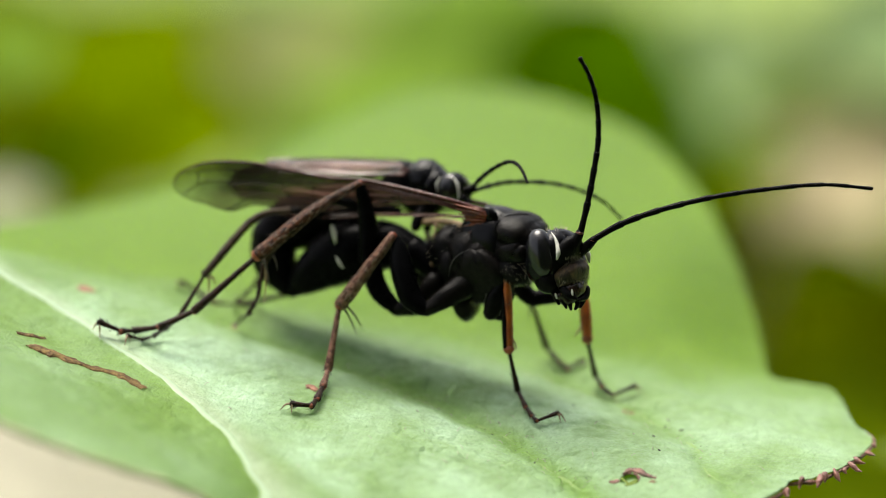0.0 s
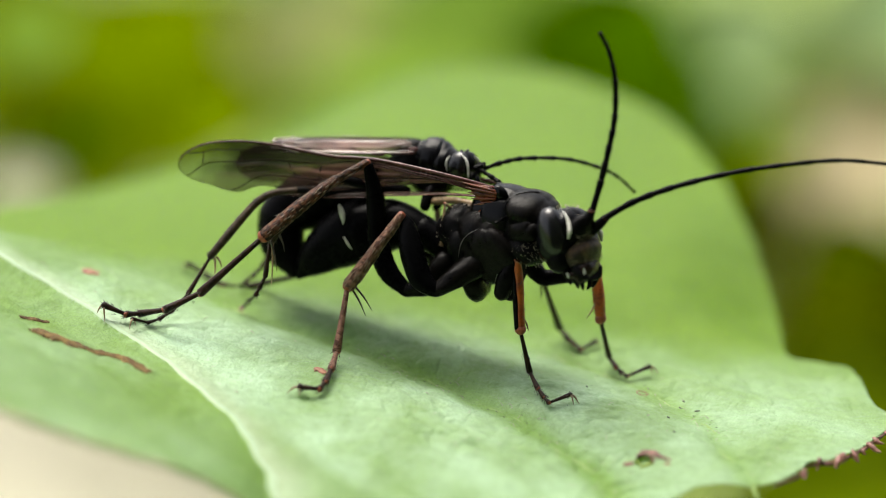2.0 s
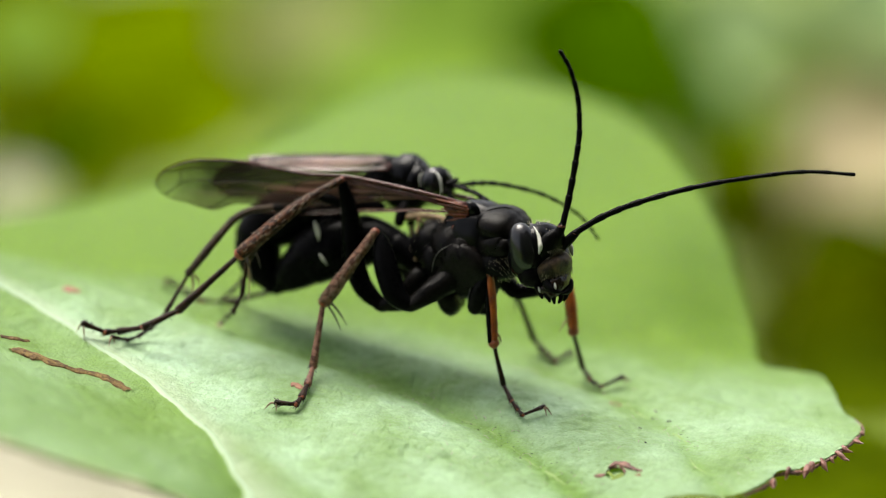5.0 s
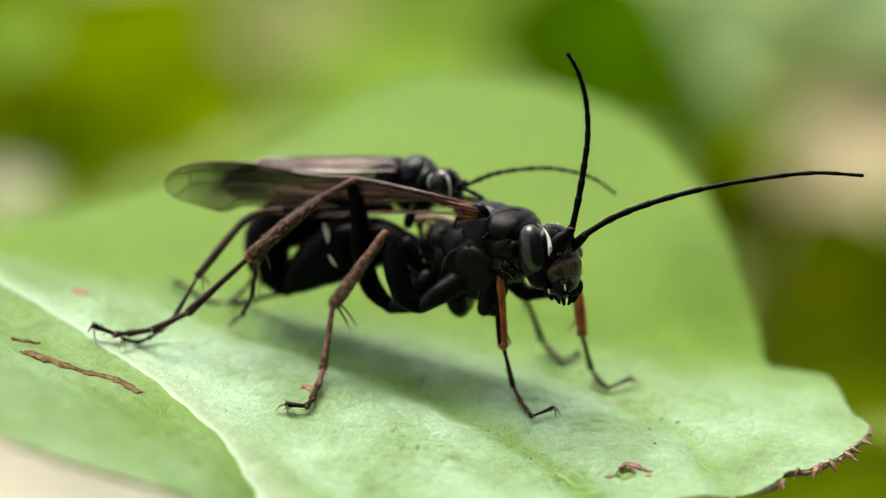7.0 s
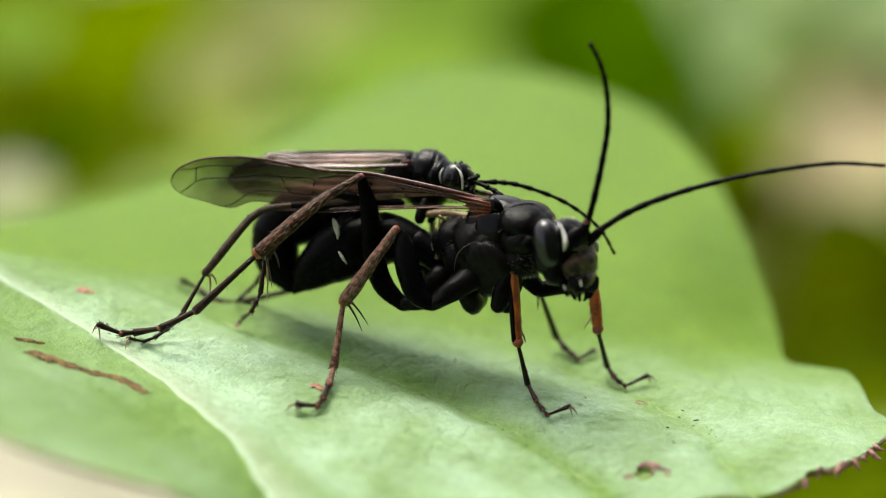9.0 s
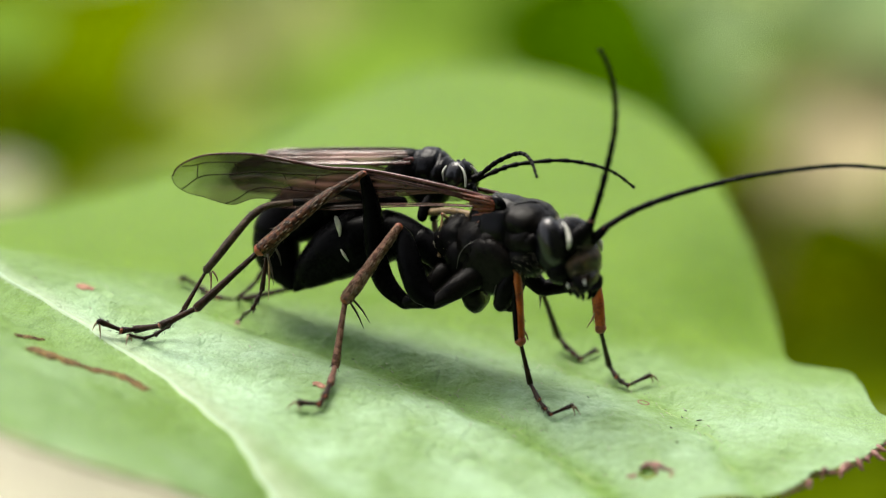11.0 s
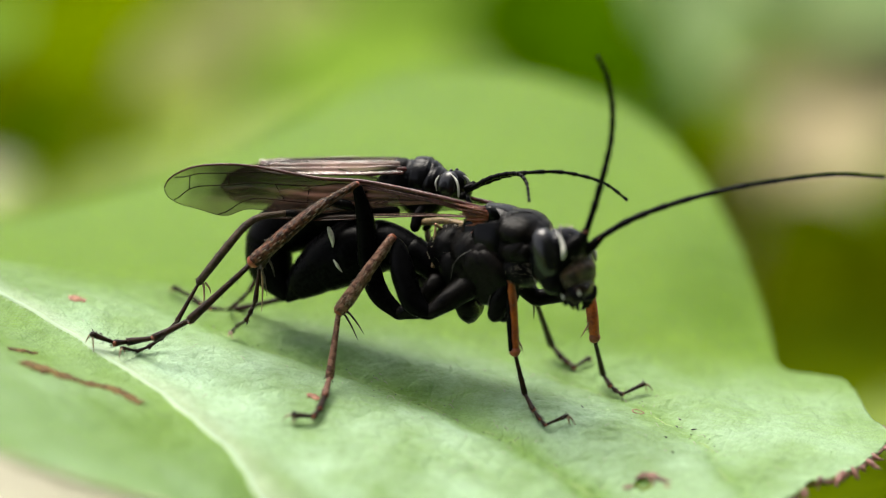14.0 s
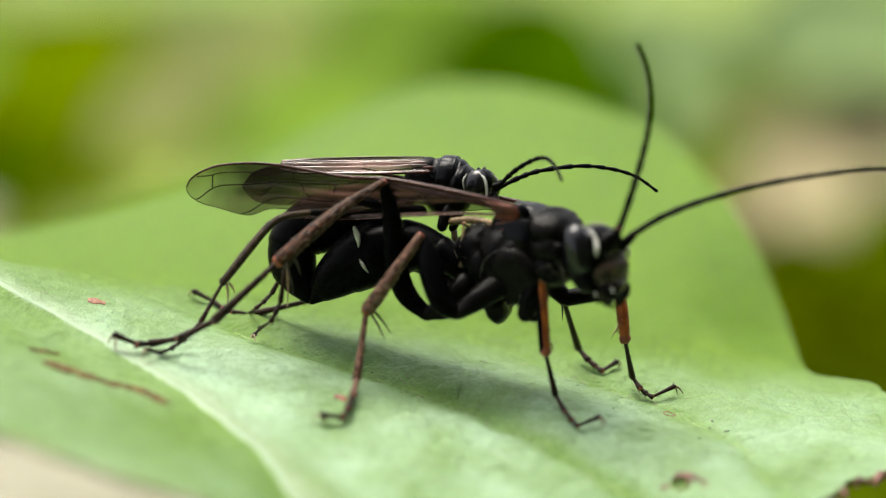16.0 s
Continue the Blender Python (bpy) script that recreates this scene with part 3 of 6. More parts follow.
def smooth_outline(points, count):
    """The leaf's margin as distances from its middle, by angle."""
    cx, cy = LEAF_MIDDLE
    polar = sorted((math.atan2(p[1] - cy, p[0] - cx), math.hypot(p[0] - cx, p[1] - cy)) for p in points)
    polar = [(polar[-1][0] - 2 * math.pi, polar[-1][1]), *polar, (polar[0][0] + 2 * math.pi, polar[0][1])]
    ang, rad = zip(*polar)
    return [float(np.interp(-math.pi + 2 * math.pi * k / count, ang, rad)) for k in range(count)]


LEAF_MIDDLE = (0.0, 3.0)
MARGIN = [(10.55, -6.72), (11.07, -6.33), (11.46, -5.95), (11.59, -5.41), (12.16, -5.19), (12.77, -4.93), (13.45, -4.15), (13.93, -3.52), (14.68, -2.36), (15.31, -1.04), (15.10, -0.20), (14.74, 0.40), (14.62, 3.17),
          (14.50, 4.40), (14.00, 4.90), (12.96, 5.00), (12.44, 5.17), (12.29, 6.68), (12.45, 8.60), (12.62, 11.39), (12.26, 14.92), (11.61, 18.47), (10.73, 22.98), (8.82, 28.46), (6.39, 31.72), (2.52, 35.87), (-0.72, 37.68), (-2.89, 37.40), (-5.50, 35.02),
          (-9.19, 30.62), (-15.03, 25.19), (-18.29, 22.05), (-22.36, 17.84), (-25.0, 10.0), (-26.0, 3.0), (-25.0, -5.0), (-20.5, -11.5)]
NEAR_HEM = [(-17.0, -13.2), (-13.69, -13.60), (-11.96, -13.73), (-10.30, -13.39), (-8.66, -12.73), (-6.0, -11.9)]
MARGIN += NEAR_HEM + [(0.0, -11.0), (5.0, -9.0), (8.0, -7.2)]
HOLE = (6.24, -5.6, 0.33, 0.36)


def build_leaf():
    leaf = thing("leaf", (0, 0, leaf_z(0, 0)), "broad pale green leaf with raised ribs and a brown toothed margin", "leaf")
    count, rings = 760, 210
    cx, cy = LEAF_MIDDLE
    edge = smooth_outline(MARGIN, count)
    for _ in range(3):
        edge = [(edge[k - 2] + edge[k - 1] * 2 + edge[k] * 3 + edge[(k + 1) % count] * 2 + edge[(k + 2) % count]) / 9 for k in range(count)]
    bm = bmesh.new()
    thick = 0.22
    top, low = [], []
    for r in range(1, rings + 1):
        t = r / rings
        rt, rl = [], []
        for k in range(count):
            a = -math.pi + 2 * math.pi * k / count
            d = edge[k] * t * (1 + 0.006 * noise.noise(Vector((a * 40, t, 0))) * (t > 0.97))
            x, y = cx + d * math.cos(a), cy + d * math.sin(a)
            z = leaf_top(x, y)
            rt.append(bm.verts.new((x, y, z)))
            if r % 8 == 2:
                rl.append(bm.verts.new((x, y, z - thick * (1 - 0.9 * t ** 12))))
        top.append(rt)
        if rl:
            low.append(rl)
    in_hole = lambda q: ((q.x - HOLE[0]) / HOLE[2]) ** 2 + ((q.y - HOLE[1]) / HOLE[3]) ** 2 < 1 + 0.5 * noise.noise(q * 4)
    for rows in (top, low):
        for a, b in zip(rows, rows[1:]):
            for k in range(count):
                if not in_hole((a[k].co + b[(k + 1) % count].co) / 2):
                    bm.faces.new((a[k], a[(k + 1) % count], b[(k + 1) % count], b[k]))
    mid = bm.verts.new((cx, cy, leaf_z(cx, cy)))
    mid2 = bm.verts.new((cx, cy, leaf_z(cx, cy) - thick))
    for k in range(count):
        bm.faces.new((top[0][k], top[0][(k + 1) % count], mid))
        bm.faces.new((low[0][(k + 1) % count], low[0][k], mid2))
        bm.faces.new((low[-1][k], low[-1][(k + 1) % count], top[-1][(k + 1) % count], top[-1][k]))
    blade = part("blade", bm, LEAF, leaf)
    # the yellowish tissue of the side veins and of the fold beside the midrib
    tint = blade.data.attributes.new("vein_tissue", "FLOAT", "POINT")
    # how much painted light the slope beside the midrib gets
    pale = blade.data.attributes.new("rib_lit", "FLOAT", "POINT")
    o, values, slopes = origin[leaf], [], []
    for v in blade.data.vertices:
        x, y = v.co.x / MM + o.x, v.co.y / MM + o.y
        u = x - rib_x(y)
        fade = 1 / (1 + math.exp((y - 4.0) / 1.0))
        reach = 1.1 + 0.7 * noise.noise(Vector((x * 0.5, y * 0.5, 33)))
        slopes.append(0.75 * fade * math.exp(-(u / reach) ** 2) if u > -0.05 else 0.0)
        wander = 0.25 * noise.noise(Vector((x * 0.8, y * 0.8, 21)))
        va, vb = side_veins(y)
        strength = math.exp(-((0.65 * u - va + wander) / (0.5 + 0.5 / (1 + math.exp(-2 * (y + 2))))) ** 2) + 0.6 * math.exp(-((0.65 * u - vb + wander) / 0.3) ** 2)
        values.append(0.72 * min(1.0, fade * (strength if u > 0 else 0.8 * math.exp(u / 1.1))))
    tint.data.foreach_set("value", values)
    pale.data.foreach_set("value", slopes)

    def rib(points, radius, name="vein", label=""):
        pts = [(x, y, leaf_top(x, y) - radius * 0.62) for x, y in spline(points, 6)]
        rad = [radius * (0.9 + 0.5 * noise.noise(Vector(p) * 1.3)) for p in pts]
        return part(name, tube(pts, rad, 8, 1, flat=0.6), VEIN_GREEN, leaf, label)

    bm = bmesh.new()
    rows = []
    for k in range(121):
        y = 8.0 - 18.0 * k / 120
        wide = 0.26 + 0.2 * noise.noise(Vector((y * 0.7, 0, 7)))
        row = []
        for u, lift in ((-0.12, -0.05), (-0.05, 0.006), (0.12, 0.02), (0.45, 0.02), (0.8, 0.014), (1.0, -0.03)):
            x = rib_x(y) + (u * wide if u > 0 else u) + 0.06 * noise.noise(Vector((y * 2.3, u, 2)))
            row.append(bm.verts.new((x, y, leaf_top(x, y) + lift)))
        rows.append(row)
    for a, b in zip(rows, rows[1:]):
        for k in range(5):
            bm.faces.new((a[k], a[k + 1], b[k + 1], b[k]))
    part("midrib", bm, RIB, leaf, "pale raised midrib")
    steps = [5 - 0.75 * k for k in range(18)]
    for which, r in ((0, 0.07), (1, 0.06)):
        line = [(rib_x(y) + side_veins(y)[which] / 0.65 + 0.12 * math.sin(y * 1.7), y) for y in steps]
        rib([q for q in line if q[0] < 10.5], r)

    def scab(name, points, widths, mat, label="", lift=0.03):
        rows = spline([(*p, w) for p, w in zip(points, widths)], 7)
        bm = bmesh.new()
        rng = random.Random(len(points) * 7 + int(widths[0] * 100))
        lines = []
        for i, (x, y, w) in enumerate(rows):
            j, l = min(i + 1, len(rows) - 1), max(i - 1, 0)
            d = Vector((rows[j][0] - rows[l][0], rows[j][1] - rows[l][1])).normalized()
            line = []
            for k in range(7):
                u = k / 3 - 1
                ww = w * (1 + 0.7 * noise.noise(Vector((x * 3, y * 3, u))))
                px, py = x - d.y * u * ww, y + d.x * u * ww
                h = (1 - u * u) * w * 0.18 + rng.uniform(0, 0.03)
                line.append(bm.verts.new((px, py, leaf_top(px, py) + lift * 0.5 + h)))
            line.insert(0, bm.verts.new((line[0].co.x, line[0].co.y, line[0].co.z - 0.12)))
            line.append(bm.verts.new((line[-1].co.x, line[-1].co.y, line[-1].co.z - 0.12)))
            lines.append(line)
        for a, b in zip(lines, lines[1:]):
            for k in range(8):
                bm.faces.new((a[k], a[k + 1], b[k + 1], b[k]))
        return part(name, bm, mat, leaf, label)

    scab("scar", [(-14.55, -3.35), (-13.97, -3.00), (-13.29, -3.03), (-12.60, -3.15), (-11.79, -2.95), (-11.16, -3.23), (-10.50, -3.90)], [0.16, 0.42, 0.3, 0.27, 0.22, 0.25, 0.15], SCAR, "long brown healed scar")
    scab("scar", [(-15.15, -1.85), (-14.73, -1.70), (-14.20, -1.40)], [0.08, 0.18, 0.08], SCAR)
    scab("scar", [(-5.02, -1.76), (-4.83, -1.73), (-4.60, -1.92)], [0.1, 0.17, 0.08], SCAR_RED, "small reddish scab")
    scab("scar", [(-13.61, 3.03), (-13.33, 3.08), (-12.99, 3.06)], [0.12, 0.2, 0.1], SCAR_RED)
    ring = [(HOLE[0] + HOLE[2] * 1.08 * math.cos(k * math.pi / 10), HOLE[1] + HOLE[3] * 1.08 * math.sin(k * math.pi / 10)) for k in range(21)]
    part("hole_rim", tube([(x, y, leaf_top(x, y) - 0.05) for x, y in ring], [0.04 + 0.04 * noise.noise(Vector((x, y, 0)) * 4) for x, y in ring], 9, 3, wobble=0.6), TORN, leaf, "mauve-brown rim of a torn hole")
    scab("scar", [(6.02, -5.3), (6.32, -5.16), (6.62, -5.28), (6.86, -5.52), (7.15, -5.66)], [0.02, 0.08, 0.12, 0.07, 0.02], TORN, "mauve-brown flap beside the hole", 0.07)
    scab("scar", [(5.52, -5.72), (5.7, -5.70), (5.88, -5.68)], [0.03, 0.08, 0.05], TORN)
    scab("scar", [(6.92, -5.82), (7.10, -5.90)], [0.04, 0.03], SCAR_RED)
    scab("speck", [(7.25, -2.12), (7.35, -2.15)], [0.02, 0.02], DARK_HAIR, "tiny black speck")
    scab("speck", [(7.37, -3.53), (7.43, -3.57)], [0.018, 0.018], DARK_HAIR)
    for a, b in (((7.92, -0.41), (7.99, -0.50)), ((8.29, -1.11), (8.47, -1.08)), ((7.77, -0.83), (7.84, -0.92)), ((4.50, -0.42), (4.56, -0.53))):
        scab("speck", [a, b], [0.009, 0.009], DARK_HAIR)
    rng = random.Random(31)
    dark, pale = bmesh.new(), bmesh.new()
    for i in range(460):
        y = rng.uniform(-7.5, 3.5)
        which = rng.choice((0, 0, 1, 2, 2)) if y > -3.5 else rng.choice((0, 2, 2))
        off = side_veins(y)[which] / 0.65 + rng.gauss(0.1, 0.55) if which < 2 else rng.uniform(1.5, 20)
        x = rib_x(y) + off + 0.12 * math.sin(y * 1.7)
        if x > 11.5:
            continue
        z = leaf_top(x, y)
        d = Vector((rng.gauss(0, 1), rng.gauss(0, 0.6), 0)).normalized()
        if i % 3:
            size = rng.uniform(0.008, 0.036) * (0.6 if which == 2 else 1)
            tube([Vector((x, y, z + 0.004)) - d * size, Vector((x, y, z + 0.012)), Vector((x, y, z + 0.004)) + d * size], [size * 0.3, size * 0.5, size * 0.2], 5, 1, dark)
        else:
            size = rng.uniform(0.05, 0.22)
            tube([(x, y, z - 0.01), Vector((x, y, z)) + d * size * 0.5 + Vector((0, 0, size * 0.5)), Vector((x, y, z + size * 0.6)) + d * size], [0.011, 0.009, 0.003], 4, 1, pale)
    part("grit", dark, DARK_HAIR, leaf, "tiny dark flecks along the folds")["kind"] = "stuff"
    part("leaf_hairs", pale, HAIR, leaf, "short pale hairs along the folds")["kind"] = "stuff"
    ring = [(6.53 + 0.2 * math.cos(k * math.pi / 8), 0.1 + 0.17 * math.sin(k * math.pi / 8)) for k in range(17)]
    part("scar", tube([(x, y, leaf_top(x, y) + 0.005) for x, y in ring], [0.02 + 0.012 * math.sin(3 * k) for k in range(17)], 7, 1), SCAR_RED, leaf)
    part("petiole", tube([(-25.0, 5.5, leaf_z(-25.0, 5.5) - 0.3), (-27.5, 7.5, leaf_z(-25, 6) - 1), (-33, 13, -9), (-42, 20, -45), (-46, 24, -304)], [0.5, 0.6, 0.7, 0.8, 1.0], 10, 6), VEIN_GREEN, leaf, "green leaf stalk")
    # dry curled teeth along the margin
    rng = random.Random(5)
    for i, (b, tip) in enumerate(TEETH):
        b = Vector((b[0], b[1], leaf_top(b[0], b[1]) - 0.06))
        d = (Vector(tip) - Vector(b)) * rng.uniform(0.5, 1.05) + Vector((rng.uniform(-0.1, 0.12), 0, 0))
        hook = Vector((rng.uniform(-0.02, 0.1), 0, rng.uniform(-0.02, 0.09)))
        fat = rng.uniform(0.75, 1.15)
        part("tooth", tube([b - d * 0.3, b + d * 0.12, b + d * 0.5 + hook * 0.3, b + d * 0.85 + hook], [0.085 * fat, 0.1 * fat, 0.06 * fat, 0.012], 8, 4, wobble=1.0), TOOTH, leaf,
             "dry reddish-brown margin tooth" if i == 0 else "")
    pts = spline(NEAR_HEM, 6)
    part("margin_rim", tube([(x, y, leaf_z(x, y) - 0.06) for x, y in pts], [0.1 + 0.05 * noise.noise(Vector((x, y, 0)) * 2) for x, y in pts], 7, 1, wobble=0.5), DRY_RIM, leaf, "dull brown margin")
    pts = spline(MARGIN[0:13], 5)
    part("margin_rim", tube([(x, y, leaf_z(x, y) - 0.07) for x, y in pts], [0.06 + 0.05 * noise.noise(Vector((x, y, 0)) * 3) for x, y in pts], 7, 1, wobble=0.6), TORN, leaf)


TEETH = [((11.59, -5.95, -0.47), (11.46, -6.34, -0.68)), ((12.16, -5.25, -0.45), (12.10, -5.55, -0.68)), ((12.86, -4.99, -0.42), (12.72, -5.37, -0.63)), ((13.05, -4.57, -0.43), (13.16, -4.95, -0.64)), ((13.48, -4.21, -0.45), (13.64, -4.60, -0.70)),
         ((13.85, -3.80, -0.45), (14.00, -4.15, -0.64)), ((14.17, -3.47, -0.46), (14.40, -3.85, -0.64)), ((14.41, -2.89, -0.45), (14.72, -3.24, -0.56)), ((14.87, -2.10, -0.45), (15.19, -2.42, -0.47)), ((15.17, -1.41, -0.45), (15.41, -1.73, -0.45))]
build_leaf()


# ---- insects ----
def leg(wasp, name, femur, fr, tibia, tr, tarsus, mats, coxa=None, cr=None, spurs=(), claw=(), hair=40, seed=1):
    """One leg: the femur is the part, with coxa, tibia, tarsal segments, claws, spurs and bristles under it."""
    f_mat, t_mat, s_mat = mats
    top = part(name, tube(femur, fr, 16, 5, flat=0.86, wobble=0.08), f_mat, wasp)
    if coxa:
        part("coxa", tube(coxa, cr, 16, 5, flat=0.85, wobble=0.16), GREY_FUZZ if claw and t_mat in (TIBIA, PALE_TIBIA) else BLACK_SOFT, top)
    part("tibia", tube(tibia, tr, 12, 5, wobble=0.12), t_mat, top)
    part("bristles", limb_bristles(tibia, tr, hair, 0.13, 1.1, seed), DARK_HAIR, top)["kind"] = "stuff"
    if t_mat in (TIBIA, PALE_TIBIA) and claw:
        rng = random.Random(seed + 9)
        rows = spline([(*p, r) for p, r in zip(tibia, tr)], 9)
        roots, ways = [], []
        for i in range(1, len(rows) - 2):
            d = Vector(rows[i + 1][:3]) - Vector(rows[i][:3])
            d.normalize()
            side = d.cross(Vector((0, -1, 0.2))).normalized()
            front = side.cross(d).normalized()
            if front.y > 0:
                front = -front
            for a in (-80, -50, -20, 15, 50):
                if rng.random() < 0.6:
                    t = radians(a + rng.uniform(-12, 12) + 22 * (i % 2))
                    o = front * math.cos(t) + side * math.sin(t)
                    roots.append(Vector(rows[i][:3]) + d * rng.uniform(0, 0.12) + o * rows[i][3] * 1.0)
                    ways.append(d + o * 0.1)
        part("scale_fuzz", bristles(roots, ways, [rng.uniform(0.12, 0.22) for _ in roots], 0.018), SCALE, top, "cream scaly fuzz")["kind"] = "stuff"
    for p, r in ((tibia[0], tr[0]), (tibia[-1], tr[-1])) if t_mat is not MALE_LEG else ():
        knob = r * (1.2 if t_mat is ORANGE else 0.92)
        part("joint", blob(p, (knob, knob, knob), rough=0.15, freq=6, seg=14, rings=10), JOINT, top, "rust-red joint")
    r0 = tr[-1] * 0.54
    for i, (a, b) in enumerate(zip(tarsus, tarsus[1:])):
        r = r0 * (1 - 0.07 * i)
        mid = Vector(a).lerp(Vector(b), 0.5)
        part("tarsal_segment", tube([a, mid, b], [r * 0.75, r * 0.92, r * 1.3], 9, 3), t_mat if t_mat is PALE_TIBIA and i < 2 else s_mat, top)
        if t_mat is not MALE_LEG and i < len(tarsus) - 2:
            part("joint", blob(b, (r * 1.12, r * 1.12, r * 1.12), rough=0.2, freq=9, seg=10, rings=8), JOINT, top)
    part("bristles", limb_bristles(tarsus, [r0] * len(tarsus), hair, 0.13, 1.3, seed + 1), DARK_HAIR, top)["kind"] = "stuff"
    rng = random.Random(seed + 5)
    ends, ways = [], []
    for a, b in zip(tarsus, tarsus[1:]):
        d = (Vector(b) - Vector(a)).normalized()
        for _ in range(5):
            o = Vector((rng.gauss(0, 1), rng.gauss(0, 1), rng.gauss(0, 1)))
            o = (o - d * o.dot(d)).normalized()
            ends.append(Vector(b) + o * r0 * 0.9)
            ways.append(o * 0.8 + d)
    part("spines", bristles(ends, ways, [r0 * rng.uniform(0.9, 1.6) for _ in ends], r0 * 0.12), DARK_HAIR, top)["kind"] = "stuff"
    for a, b in spurs:
        m = Vector(a).lerp(Vector(b), 0.5) + Vector((0.03, 0, 0.02))
        part("spur", tube([a, m, b], [0.045, 0.035, 0.008], 7, 3), DARK_HAIR if t_mat in (TIBIA, PALE_TIBIA) and claw else SPUR, top)
    end = Vector(tarsus[-1])
    d = (end - Vector(tarsus[-2])).normalized()
    for e in claw:
        e = Vector(e)
        part("claw", tube([end, end + (e - end) * 0.5 + Vector((0, 0, 0.1)), e], [0.05, 0.035, 0.008], 7, 4), SPUR if s_mat is TARSUS else s_mat, top)
    part("foot_pad", blob(end + d * 0.03, (0.08, 0.07, 0.06), seg=10, rings=7), s_mat, top)
    return top


def antenna(wasp, points, r0, r1, segments, pivot, mat, knob=0.13):
    """A flagellum of many short segments, swollen at their far ends, turning about its base."""
    rows = spline([(*p, r0 + (r1 - r0) * i / (len(points) - 1)) for i, p in enumerate(points)], 16)
    n = len(rows) - 1
    cut = [round(i * n / segments) for i in range(segments + 1)]
    base = rows[cut[0]:cut[1] + 1]
    top = part("antenna", tube([r[:3] for r in base], [r[3] * 0.9 for r in base], 10, 1), mat, wasp, "black threadlike antenna", pivot)
    for a, b in zip(cut[1:], cut[2:]):
        seg = rows[a:b + 1]
        k = len(seg) - 1
        part("segment", tube([s[:3] for s in seg], [s[3] * (1 - knob + 2.2 * knob * (i / k) ** 1.5) for i, s in enumerate(seg)], 10, 1), mat, top)
    return top


def wing(wasp, name, lead, trail, mat, veins, costa=0.07, label="", belly=0.0, way=(0, -1, 0), pleat=0.03):
    top = part(name, sheet(lead, trail, 10, 28, belly, way, pleat), mat, wasp, label)
    r = [costa * (1 - 0.75 * i / (len(lead) - 1)) for i in range(len(lead))]
    part("costa", tube(lead, r, 8, 6), COSTA, top)
    edge = spline(trail, 6)
    part("vein", tube([tuple(e) for e in edge], [0.014] * len(edge), 6, 1), VEIN, top)
    a, b = spline(lead, 8), spline(trail, 8)
    w = np.array(way, float)
    for v in veins:
        pts = []
        for u, k in spline(v, 6):
            i = min(max(u, 0), 0.999) * (len(a) - 1)
            j, f = int(i), i - int(i)
            p, q = a[j] + (a[j + 1] - a[j]) * f, b[j] + (b[j + 1] - b[j]) * f
            pts.append(tuple(p + (q - p) * k + w * belly * math.sin(math.pi * k)))
        part("vein", tube(pts, [0.02] * len(pts), 6, 1), VEIN, top)
    return top


WING_VEINS = [[(0.02, 0.3), (0.14, 0.2), (0.26, 0.13), (0.33, 0.25), (0.465, 0.36), (0.63, 0.42), (0.74, 0.57), (0.84, 0.95)], [(0.05, 0.6), (0.2, 0.68), (0.36, 0.7), (0.465, 0.73), (0.545, 0.83), (0.62, 0.98)],
              [(0.44, 0.08), (0.56, 0.16), (0.69, 0.18), (0.76, 0.2), (0.84, 0.1)], [(0.735, 0.2), (0.735, 0.54)], [(0.6, 0.16), (0.585, 0.42)], [(0.43, 0.34), (0.40, 0.72)], [(0.33, 0.26), (0.335, 0.7)]]


